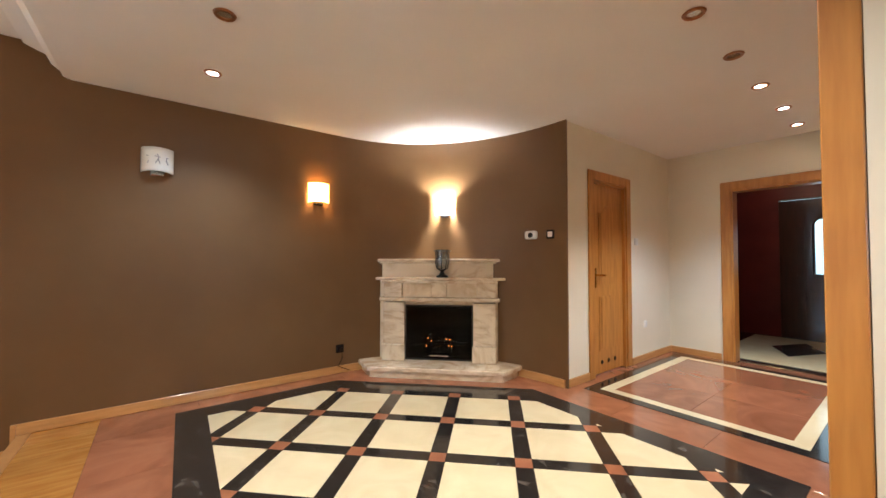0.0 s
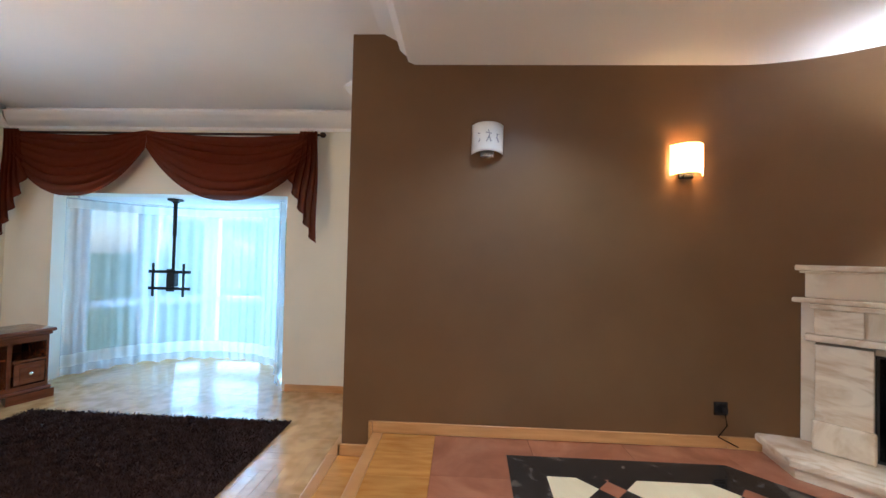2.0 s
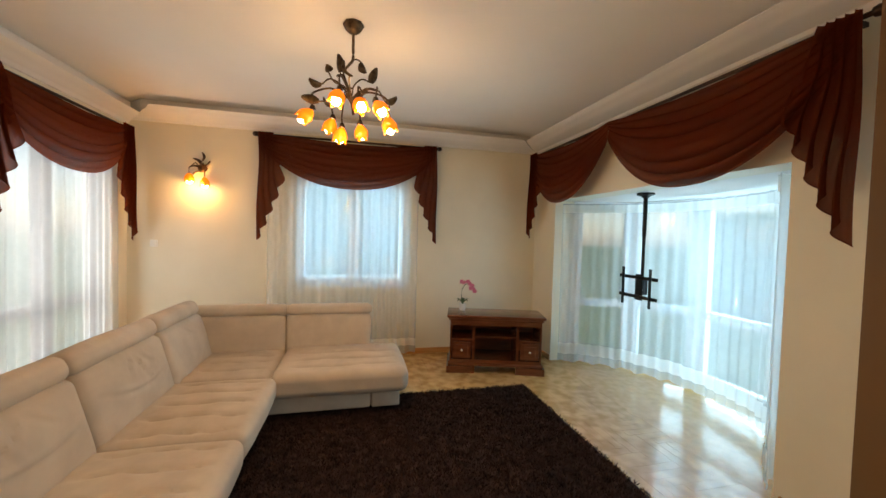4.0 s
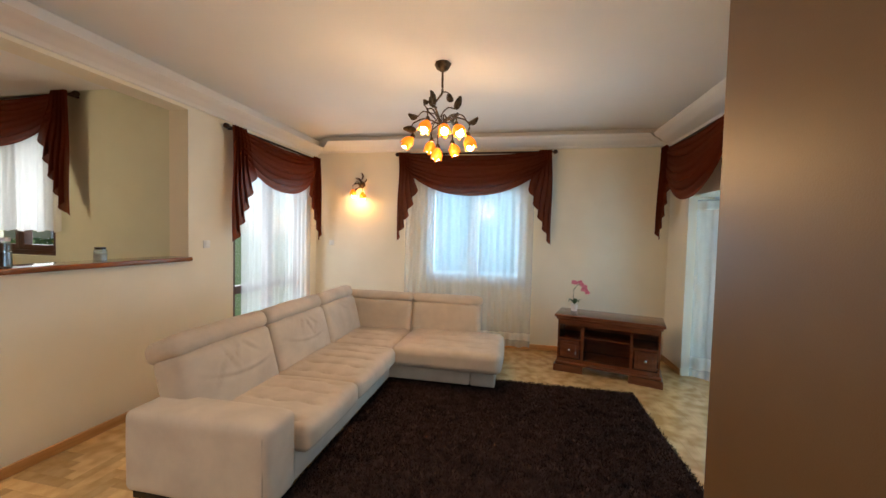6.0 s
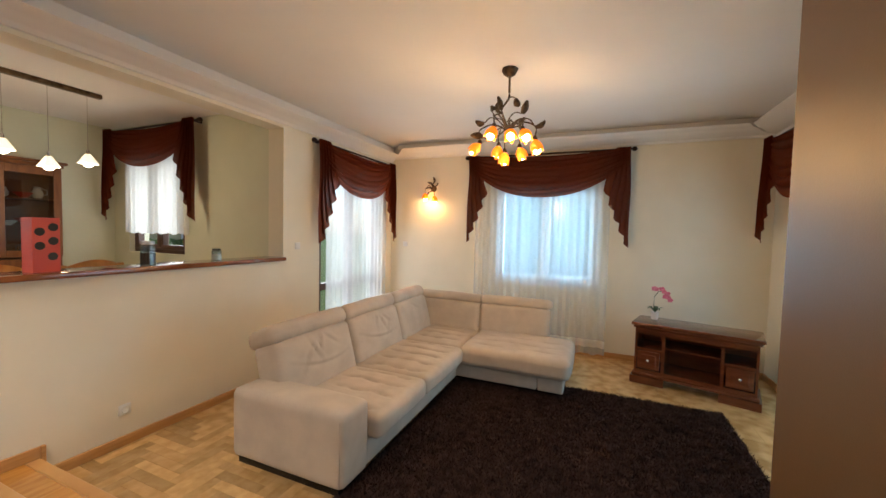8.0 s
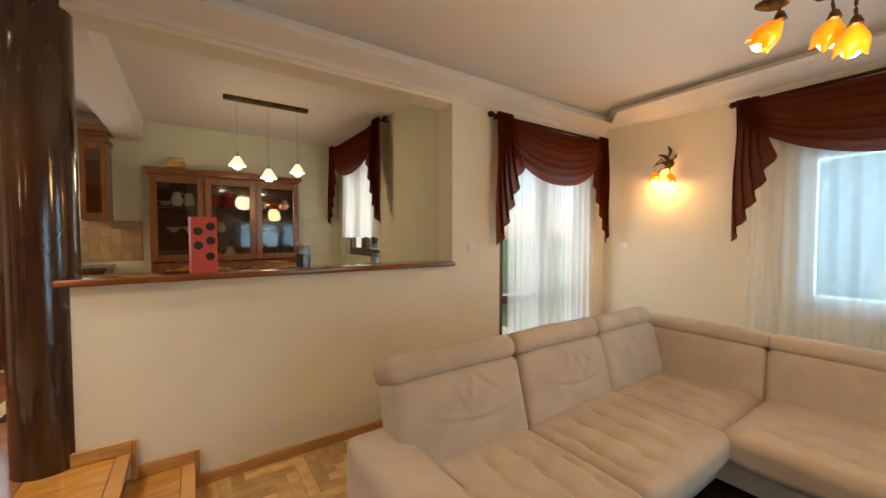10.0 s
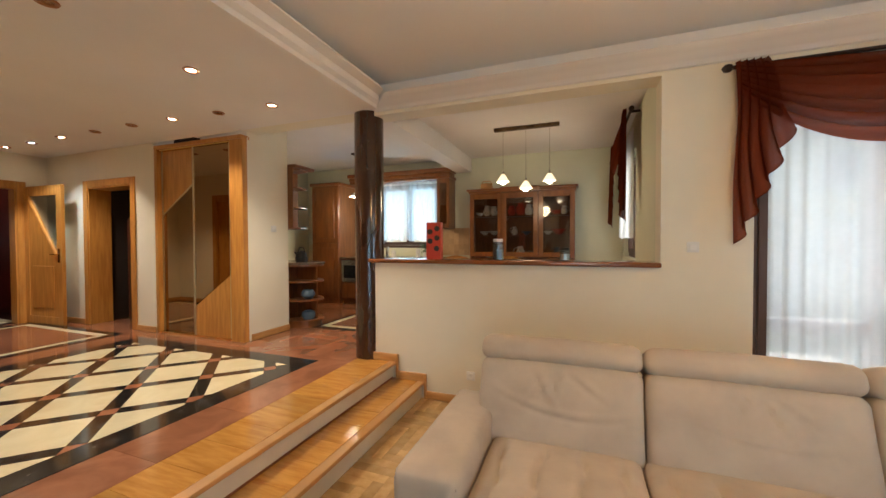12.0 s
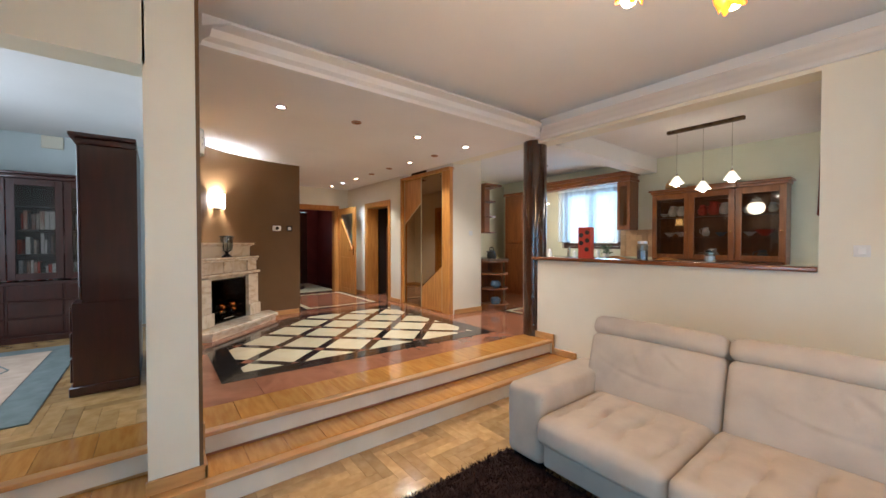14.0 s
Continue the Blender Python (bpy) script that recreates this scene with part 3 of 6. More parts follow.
net("net_curtain", [(-4.74, 5.63), (-4.62, 5.94), (-4.36, 6.26), (-3.87, 6.53), (-3.45, 6.58), (-2.95, 6.50), (-2.55, 6.27), (-2.33, 5.94), (-2.24, 5.63)], L + 0.03, 1.76,
    "long white net curtain round the bay window", band=0.10, hem=0.14, pleats=8)


def swag(name, m, w, drops, tail, label, depth=0.07, tails=(1, 1)):
    """A rust voile drape on a rod of width w: swags that sag and tails at the ends. Local x along the rod, -y into the room, z 0 at the rod."""
    e = thing(name, m, label, "curtain")
    Build().tube([(-0.04, 0, 0), (w + 0.04, 0, 0)], 0.014, 10).lathe([(0.0, -0.04), (0.026, -0.02), (0.03, 0), (0.026, 0.02), (0, 0.03)], 12, m=pose(-0.05, 0, 0, 0, 90, 0)).lathe(
        [(0.0, -0.03), (0.026, -0.02), (0.03, 0), (0.026, 0.02), (0, 0.04)], 12, m=pose(w + 0.05, 0, 0, 0, 90, 0)).box(0.05, 0.07, 0, 0.11, -0.012, 0.012).box(w - 0.07, w - 0.05, 0, 0.11, -0.012, 0.012).ob("rod", "rod", e, True)
    cuts = [0.0]
    for share, _ in drops:
        cuts.append(cuts[-1] + share * w)
    for (a, c), (_, sag) in zip(zip(cuts, cuts[1:]), drops):
        def fn(u, v, a=a, c=c, sag=sag):
            s = 2 * u - 1
            arch = max(0.0, 1 - abs(s) ** 2.3)
            top = 0.02 - 0.06 * arch
            low = -0.17 - (sag - 0.06) * arch
            # rolling folds that lap over one another, deepest in the middle
            ph = 6.2832 * 7.0 * v + 1.6 * math.sin(u * 2.6 + a) + 0.8 * math.sin(u * 7.0 + v * 3)
            lap = (0.2 + 0.8 * arch) * (0.6 + 0.4 * math.sin(v * 11 + a * 3))
            z = top + (low - top) * v + 0.026 * lap * math.sin(ph) * math.sin(math.pi * min(1, v + 0.02)) ** 0.5
            y = -0.045 - depth * arch * math.sin(v * 2.6) + 0.030 * lap * math.cos(ph)
            return Vector((a + (c - a) * u + 0.006 * math.sin(v * 31), y, z))
        Build().sheet(fn, 40, 98).ob("swag", "swag", e, True)
    for side, has in zip((0, 1), tails):
        if not has:
            continue
        def ft(u, v, side=side):
            # pleats stand side by side; the hem climbs towards the swag and so steps in and out
            drop = tail * (0.40 + 0.60 * (1 - u) ** 0.9)
            spread = 0.17 + 0.12 * v ** 0.8
            ph = 6.2832 * 4.5 * u + 0.5 * math.sin(v * 4 + side)
            x = spread * u + 0.024 * math.sin(ph) * (0.35 + 0.65 * v) + 0.01 * math.sin(v * 7 + side * 2)
            y = -0.060 + 0.034 * math.cos(ph) * (0.5 + 0.5 * v) - 0.02 * v
            x = x - 0.02 if side == 0 else w - x + 0.02
            return Vector((x, y, 0.02 - drop * v))
        Build().sheet(ft, 72, 34).ob("tail", "swag", e, True)
        edge = [ft(k / 90, 1.0) for k in range(91)]
        Build().tube(edge, 0.004, 4).ob("hem", "swag", e, True)
    return e


swag("swag_curtain", pose(-5.28, 1.90, 2.45, 0, 0, 90), 2.14, [(1.0, 0.50)], 1.28, "rust-brown sheer swag with tails over the window")
swag("swag_curtain", pose(-3.50, 0.56, 2.385, 0, 0, 180), 1.74, [(1.0, 0.50)], 1.25, "rust-brown sheer swag with tails over the terrace door")
swag("swag_curtain", pose(-5.22, 5.46, 2.445), 3.45, [(0.46, 0.60), (0.54, 0.62)], 1.17, "double rust-brown sheer swag with tails over the bay")
swag("swag_curtain", pose(-3.0, -2.7, 2.62, 0, 0, 90), 1.85, [(1.0, 0.42)], 1.25, "rust-brown sheer swag in the dining window")


# ---- living room ----
def cushion(b, x0, x1, y0, y1, z0, z1, r, puff=0.0, m=None, pleats=(), span=(0, 0), folds=(), cuts=16):
    """A rounded upholstered block, slightly swollen; pleats are stitched grooves across the top at x, folds are creases (x, z, slope, length, depth) on the +y face."""
    q = bmesh.new()
    c0 = Vector(((x0 + x1) / 2, (y0 + y1) / 2, (z0 + z1) / 2))
    bmesh.ops.create_cube(q, size=1, matrix=Matrix.Translation(c0) @ Matrix.Diagonal((x1 - x0, y1 - y0, z1 - z0, 1)))
    bmesh.ops.subdivide_edges(q, edges=q.edges[:], cuts=cuts, use_grid_fill=True)
    hx, hy, hz = (x1 - x0) / 2, (y1 - y0) / 2, (z1 - z0) / 2
    for v in q.verts:
        p = v.co - c0
        c = Vector((max(-hx + r, min(hx - r, p.x)), max(-hy + r, min(hy - r, p.y)), max(-hz + r, min(hz - r, p.z))))
        d = p - c
        if d.length > r:
            p = c + d.normalized() * r
        g = max(0, (1 - (p.x / hx) ** 2) * (1 - (p.y / hy) ** 2)) ** 0.6
        k = max(0, (1 - (p.x / hx) ** 2) * (1 - (p.z / hz) ** 2)) ** 0.6
        p.z += puff * g * (1 if p.z > 0 else 0)
        p.y += puff * 0.8 * k * (1 if p.y > 0 else 0)
        w = p + c0
        p += noise.noise_vector(w * 4.0) * 0.004
        if p.z > 0:
            for i, px in enumerate(pleats):
                u = (w.y - span[0]) / (span[1] - span[0])
                if 0 < u < 1:
                    bend = 0.012 * math.sin(u * 9 + i * 2)
                    d = abs(w.x - px - bend)
                    stitch = 0.55 + 0.45 * math.cos(6.2832 * 3 * u - 3.1416)
                    p.z -= (0.013 + 0.020 * stitch) * math.sin(math.pi * u) ** 0.4 * math.exp(-(d / 0.021) ** 2)
        if p.y > 0:
            for fx, fz, slope, length, depth in folds:
                t = (p.x - fx) * math.cos(slope) + (p.z - fz) * math.sin(slope)
                d = -(p.x - fx) * math.sin(slope) + (p.z - fz) * math.cos(slope) - 0.5 * t * t
                p.y += depth * math.exp(-(t / length) ** 2) * (math.exp(-((d - 0.012) / 0.016) ** 2) - math.exp(-((d + 0.014) / 0.014) ** 2)) * k
        v.co = p + c0
    return b.add(q, m)


def corner_sofa():
    e = thing("corner_sofa", pose(0, 0, L), "large beige microfibre corner sofa with tufted seats and headrests", "sofa")
    # armrest: flat sides, a slightly dished top, a sewn front edge
    b = Build()
    cushion(b, -2.02, -1.73, 1.38, 2.33, 0.045, 0.53, 0.045, 0.012, cuts=22)
    b.ob("armrest", "sofa", e, True)
    Build().tube([(-1.736, 2.305, 0.08), (-1.736, 2.305, 0.48), (-1.76, 2.305, 0.517), (-1.99, 2.305, 0.517), (-2.016, 2.305, 0.48)], 0.004, 5).ob("piping", "seam", e, True)
    Build().box(-3.80, -2.02, 1.40, 2.31, 0.05, 0.27, 0.02, 3).ob("base", "sofa", e, True)
    Build().box(-4.72, -3.77, 1.36, 3.18, 0.05, 0.24, 0.02, 3).box(-4.72, -3.77, 3.186, 3.44, 0.05, 0.24, 0.016, 3).ob("chaise_base", "sofa", e, True)
    Build().box(-2.0, -1.76, 1.42, 2.29, 0.0, 0.05).box(-3.9, -2.0, 1.46, 2.2, 0.0, 0.052).box(-4.65, -3.85, 1.5, 3.38, 0.0, 0.052).ob("plinth", "dark", e)
    for x0, x1, n in ((-2.78, -2.025, 4), (-3.72, -2.786, 5)):
        b = Build()
        cushion(b, x0, x1, 1.62, 2.40, 0.23, 0.40, 0.05, 0.030, pleats=[x0 + (x1 - x0) * (i + 0.5) / n for i in range(n)], span=(1.72, 2.34), cuts=54)
        b.ob("seat", "sofa", e, True)
    b = Build()
    cushion(b, -4.50, -3.726, 1.62, 2.34, 0.23, 0.40, 0.05, 0.02, pleats=(-4.28, -4.10, -3.92), span=(1.72, 2.30), cuts=40)
    b.ob("seat", "sofa", e, True)
    b = Build()
    cushion(b, -4.55, -3.66, 2.346, 3.50, 0.21, 0.42, 0.07, 0.022, pleats=(-4.22, -4.02, -3.84), span=(2.45, 3.42), cuts=50)
    b.ob("chaise_seat", "sofa", e, True)
    lean = 15
    for x0, x1, sign in ((-2.80, -1.925, 1), (-3.69, -2.806, -1), (-4.47, -3.696, 1)):
        mid = (x0 + x1) / 2
        creases = [(-0.02 * sign, 0.17, 1.9, 0.10, 0.012), (0.07 * sign, 0.12, 1.15, 0.11, 0.011), (-0.14, 0.15, 0.7, 0.09, 0.010), (0.0, -0.02, 0.1, 0.30, 0.007), (0.16 * sign, 0.05, 2.2, 0.12, 0.010)] if x0 > -4 else [(0.0, 0.15, 0.5, 0.1, 0.006)]
        b = Build()
        cushion(b, x0, x1, -0.12, 0.12, 0.0, 0.47, 0.05, 0.035, pose(0, 1.575, 0.32, lean, 0, 0), folds=creases, cuts=40)
        b.ob("backrest", "sofa", e, True)
        # the headrest: a folding roll that overhangs the cushion to the back
        b = Build()
        cushion(b, x0 - 0.003, x1 + 0.003, -0.19, 0.10, 0.0, 0.145, 0.060, 0.012, pose(0, 1.49, 0.772, lean + 8, 0, 0), cuts=22)
        b.ob("headrest", "sofa", e, True)
    for y0, y1 in ((1.42, 2.335), (2.341, 3.20)):
        b = Build()
        cushion(b, -0.11, 0.11, y0, y1, 0.0, 0.44, 0.045, 0.012, pose(-4.55, 0, 0.30, 0, -9, 0), cuts=22)
        b.ob("backrest", "sofa", e, True)
        b = Build()
        cushion(b, -0.13, 0.115, y0 - 0.004, y1 + 0.014, 0.0, 0.115, 0.050, 0.008, pose(-4.615, 0, 0.728, 0, -9, 0), cuts=18)
        b.ob("headrest", "sofa", e, True)
    return e


corner_sofa()


def shag_rug():
    e = thing("shag_rug", pose(0, 0, L), "dark brown long-pile shag rug on the parquet", "rug")
    Build().box(-4.10, -1.69, 2.28, 4.84, 0.0, 0.012, 0.004, 1).ob("backing", "rug", e)
    rng = random.Random(3)
    vs, fs = [], []
    for _ in range(60000):
        x, y = rng.uniform(-4.11, -1.68), rng.uniform(2.27, 4.85)
        a, h, w = rng.uniform(0, 6.28), rng.uniform(0.022, 0.04), 0.0045
        dx, dy = rng.uniform(-0.02, 0.02), rng.uniform(-0.02, 0.02)
        k = len(vs)
        vs += [(x - w * math.cos(a), y - w * math.sin(a), 0.01), (x + w * math.cos(a), y + w * math.sin(a), 0.01), (x + dx, y + dy, h)]
        fs.append((k, k + 1, k + 2))
    me = bpy.data.meshes.new("pile")
    me.from_pydata(vs, [], fs)
    me.materials.append(M["rug"])
    o = new("pile", me)
    o.parent = e
    tagged(o, kind="stuff")


shag_rug()


def tv_bench():
    e = thing("tv_bench", pose(-4.71, 4.72, L, 0, 0, 74), "mahogany television bench with open shelves and two drawers", "tv bench")
    w, d, h = 0.54, 0.22, 0.69
    Build().box(-w - 0.04, w + 0.04, -d - 0.04, d, h - 0.035, h, 0.01, 3).box(-w - 0.02, w + 0.02, -d - 0.02, d, h - 0.065, h - 0.035, 0.012, 3).ob("top", "mahog", e, True)
    b = Build().box(-w, w, d - 0.015, d, 0.09, h - 0.065).box(-w, -w + 0.02, -d, d - 0.015, 0.09, h - 0.065).box(w - 0.02, w, -d, d - 0.015, 0.09, h - 0.065)
    for x in (-0.26, 0.26):
        b.box(x - 0.015, x + 0.015, -d, d - 0.015, 0.16, h - 0.10)
    b.box(-w + 0.02, w - 0.02, -d, d - 0.015, h - 0.12, h - 0.065).box(-w + 0.02, w - 0.02, -d, d - 0.015, 0.09, 0.16)
    b.box(-0.245, 0.245, -d + 0.03, d - 0.015, 0.42, 0.435).box(-w + 0.02, -0.275, -d, d - 0.015, 0.385, 0.405).box(0.275, w - 0.02, -d, d - 0.015, 0.385, 0.405)
    b.ob("carcass", "mahog", e)
    Build().box(-w - 0.02, w + 0.02, -d - 0.02, d, 0.085, 0.12, 0.01, 2).ob("plinth_moulding", "mahog", e, True)
    for s in (-1, 1):
        Build().prism([(s * 0.24, -d - 0.015), (s * (w + 0.035), -d - 0.035), (s * (w + 0.035), d), (s * 0.36, d)], 0.0, 0.085).ob("foot", "mahog", e)
        Build().box(s * 0.40 - 0.11, s * 0.40 + 0.11, -d - 0.012, -d + 0.008, 0.175, 0.375, 0.004, 1).box(s * 0.40 - 0.075, s * 0.40 + 0.075, -d - 0.017, -d, 0.21, 0.34, 0.006, 1).ob("drawer_front", "mahog", e)
        Build().lathe([(0.004, 0), (0.004, 0.012), (0.012, 0.016), (0.014, 0.022), (0.008, 0.028), (0, 0.03)], 14, m=pose(s * 0.40, -d - 0.015, 0.275, 90, 0, 0)).ob("knob", "steel", e, True)
    return e


tv_bench()


def orchid():
    m = pose(-4.71, 4.72, L, 0, 0, 74) @ pose(-0.40, 0.06, 0.69)
    e = thing("orchid", m, "pink artificial orchid in a white pot", "plant")
    Build().lathe([(0.03, 0), (0.036, 0.005), (0.045, 0.08), (0.047, 0.088), (0.04, 0.088), (0.038, 0.075), (0, 0.075)], 24).ob("pot", "pot", e, True)
    stem = [(0, 0, 0.075), (-0.015, 0, 0.17), (-0.01, 0, 0.27), (0.03, 0, 0.33), (0.08, 0, 0.34), (0.12, 0, 0.30)]
    Build().tube(stem, 0.004, 6).ob("stem", "leaf", e, True)
    b = Build()
    for a in range(0, 360, 72):
        b.sheet(lambda u, v: Vector(((0.11 * u), (v - 0.5) * 0.05 * math.sin(3.0 * min(1, u + 0.08)), 0.085 + 0.06 * math.sin(u * 2.4))), 6, 2, pose(0, 0, 0, 0, 0, a + 17))
    b.ob("leaf", "leaf", e, True)
    b = Build()
    rng = random.Random(5)
    for px, pz in ((-0.02, 0.36), (0.01, 0.35), (0.06, 0.36), (0.09, 0.33), (0.12, 0.31), (0.13, 0.27), (0.10, 0.28), (0.15, 0.24)):
        for a in range(5):
            m2 = pose(px, rng.uniform(-0.02, 0.02), pz, 60 + rng.uniform(-20, 20), rng.uniform(-25, 25), 0) @ pose(0, 0, 0, 0, 0, a * 72)
            b.sheet(lambda u, v: Vector((0.032 * u, (v - 0.5) * 0.034 * math.sin(3.1 * min(1, u * 0.9 + 0.1)), 0.008 * math.sin(u * 3))), 4, 2, m2)
    b.ob("flower", "petal", e, True)


orchid()


def tv_mount():
    e = thing("ceiling_tv_mount", pose(-3.71, 5.96, 1.80), "black ceiling television mount with an empty bracket", "tv mount")
    Build().lathe([(0, 0), (0.085, 0), (0.085, -0.02), (0.04, -0.035), (0.03, -0.05), (0, -0.05)], 24).ob("ceiling_plate", "iron", e, True)
    Build().tube([(0, 0, -0.03), (0, 0, -0.45)], 0.022, 12).tube([(0, 0, -0.45), (0, 0, -0.98)], 0.017, 12).ob("pole", "iron", e, True)
    b = Build().box(-0.05, 0.05, -0.03, 0.03, -1.06, -0.90, 0.006, 1).box(-0.26, 0.26, -0.065, -0.045, -0.90, -0.865, 0.004, 1).box(-0.26, 0.26, -0.065, -0.045, -1.10, -1.065, 0.004, 1)
    b.box(-0.05, 0.05, -0.045, -0.03, -1.12, -0.85, 0.004, 1)
    b.ob("bracket", "iron", e)
    for x in (-0.20, 0.175):
        Build().box(x, x + 0.025, -0.085, -0.066, -1.18, -0.78, 0.003, 1).ob("arm", "iron", e)
    return e


tv_mount()


def tulip_shade(e, m):
    """One frilled glass tulip facing down, with its bulb."""
    def fn(u, v):
        a = u * 2 * math.pi
        r = 0.013 + 0.037 * math.sin(min(1.0, v * 1.15) * 2.1) + (0.008 * math.sin(5 * a) * v ** 3)
        return Vector((r * math.cos(a), r * math.sin(a), -0.100 * v - 0.012 * math.sin(5 * a) * v ** 4))
    Build().sheet(fn, 30, 10, m).ob("shade", "tulip", e, True)
    Build().lathe([(0, -0.03), (0.016, -0.045), (0.030, -0.078), (0.028, -0.104), (0.014, -0.118), (0, -0.122)], 10, m=m).ob("bulb", "bulb", e, True)


def bronze_leaf(e, m, l=0.11, w=0.026):
    def fn(u, v):
        return Vector(((v - 0.5) * w * 2 * math.sin(math.pi * min(1, u * 0.86 + 0.1)) ** 0.8, 0.02 * math.sin(u * 3.2) + 0.012 * (abs(v - 0.5) * 2) ** 2, l * u))
    o = Build().sheet(fn, 8, 4, m).ob("leaf", "antique", e, True)
    o.modifiers.new("thickness", "SOLIDIFY").thickness = 0.004


def bow(points, n=6):
    """A smooth line through the points."""
    p = [Vector(q) for q in points]
    p = [p[0] * 2 - p[1]] + p + [p[-1] * 2 - p[-2]]
    out = []
    for a, b0, c, d in zip(p, p[1:], p[2:], p[3:]):
        for k in range(n):
            t = k / n
            out.append(0.5 * (2 * b0 + (c - a) * t + (2 * a - 5 * b0 + 4 * c - d) * t * t + (3 * b0 - a - 3 * c + d) * t ** 3))
    return out + [p[-2]]


def chandelier():
    e = thing("chandelier", pose(-3.03, 2.975, CEIL), "antique bronze leaf chandelier with lit amber tulip shades", "chandelier")
    Build().lathe([(0, 0), (0.066, 0), (0.070, -0.012), (0.052, -0.045), (0.022, -0.066), (0, -0.068)], 8).ob("canopy", "antique", e, True)
    b = Build().tube(bow([(0, 0, -0.06), (0, 0, -0.15), (0, 0.0, -0.235), (0.0, -0.025, -0.275), (0.0, -0.06, -0.33), (0.0, -0.03, -0.42), (0, 0.0, -0.50), (0, 0.01, -0.60)]), 0.009, 8)
    rng = random.Random(8)
    for a, r, z in ((-100, 0.26, -0.58), (-150, 0.27, -0.57), (-25, 0.18, -0.51), (200, 0.20, -0.64), (20, 0.11, -0.54), (165, 0.22, -0.60), (45, 0.21, -0.55), (75, 0.24, -0.61)):
        c, s = math.cos(radians(a)), math.sin(radians(a))
        crest = -0.42 + rng.uniform(-0.05, 0.03)
        side = rng.uniform(-0.05, 0.05)
        b.tube(bow([(0, 0.01, -0.60), (0.02 * c, 0.02 * s, -0.50), (r * 0.45 * c - side * s, r * 0.45 * s + side * c, crest), (r * 0.85 * c - side * s, r * 0.85 * s + side * c, crest - 0.02), (r * 1.04 * c, r * 1.04 * s, z + 0.09), (r * c, r * s, z + 0.02)]), 0.0062, 6)
        b.lathe([(0, 0.035), (0.013, 0.03), (0.024, 0.0), (0.0, -0.004)], 10, m=pose(r * c, r * s, z, 0, 0, a))
        tulip_shade(e, pose(r * c, r * s, z, 0, rng.uniform(-52, -14), a))
    # scrolling stalks, each ending in a spoon-shaped leaf
    for stalk, tilt, turn, size in (([(0, -0.06, -0.34), (0.01, -0.075, -0.35), (0.01, -0.08, -0.33)], 8, 0, 0.115), ([(0, 0, -0.235), (0, 0.03, -0.232), (0, 0.055, -0.245)], 205, 0, 0.075),
                                    ([(0, 0.0, -0.47), (0.03, 0.01, -0.42), (0.04, 0.06, -0.375), (0.03, 0.12, -0.385)], -20, 30, 0.11), ([(0, 0, -0.42), (-0.03, -0.08, -0.47), (0.02, -0.16, -0.53), (0.03, -0.21, -0.545)], 80, 0, 0.11),
                                    ([(0, 0, -0.52), (0.04, -0.07, -0.43), (0.05, -0.14, -0.40), (0.05, -0.19, -0.44)], 70, 40, 0.085), ([(0, 0, -0.52), (-0.06, -0.05, -0.40), (-0.07, -0.12, -0.37), (-0.06, -0.16, -0.31)], 15, 0, 0.05),
                                    ([(0, 0, -0.52), (0.05, 0.08, -0.44), (0.02, 0.17, -0.43), (0.0, 0.22, -0.49)], -60, 0, 0.09), ([(0, 0, -0.52), (-0.12, 0.04, -0.42), (-0.20, 0.06, -0.44)], -30, 90, 0.10),
                                    ([(0, 0, -0.52), (0.11, -0.02, -0.41), (0.19, 0.0, -0.42)], 30, 80, 0.10), ([(0, 0, -0.50), (-0.10, -0.08, -0.45), (-0.17, -0.12, -0.49)], 60, 120, 0.09)):
        b.tube(bow(stalk), 0.005, 6)
        bronze_leaf(e, Matrix.Translation(stalk[-1]) @ pose(0, 0, 0, tilt, 0, 0) @ pose(0, 0, 0, 0, 0, turn + 70), size, 0.027)
    b.ob("stem", "antique", e, True)


chandelier()
WARM = (1.0, 0.60, 0.26)
lamp("chandelier_light", "POINT", (-3.0, 2.97, 1.80), 34, WARM, 0.16)


def leaf_sconce():
    e = thing("wall_lamp", pose(-5.4, 1.25, 2.0), "bronze leaf wall lamp with lit amber tulips", "wall lamp")
    b = Build()
    b.lathe([(0, 0), (0.05, 0), (0.05, 0.012), (0.02, 0.03), (0, 0.03)], 16, m=pose(0, 0, 0.02, 0, 90, 0))
    for y, z in ((-0.10, -0.06), (0.06, -0.10)):
        b.tube([(0.02, 0, 0), (0.08, y * 0.5, 0.07), (0.12, y, z + 0.06), (0.12, y, z)], 0.006, 6)
        tulip_shade(e, pose(0.12, y, z, 0, 8, 0))
    for a, z in ((-60, 0.05), (-10, 0.09), (45, 0.04), (80, 0.0), (120, -0.03)):
        bronze_leaf(e, pose(0.05, 0, z, a, 20, 0), 0.11, 0.035)
    b.ob("arm", "antique", e, True)


leaf_sconce()
lamp("wall_lamp_light", "POINT", (-5.22, 1.25, 1.80), 9.0, (1.0, 0.48, 0.13), 0.05)


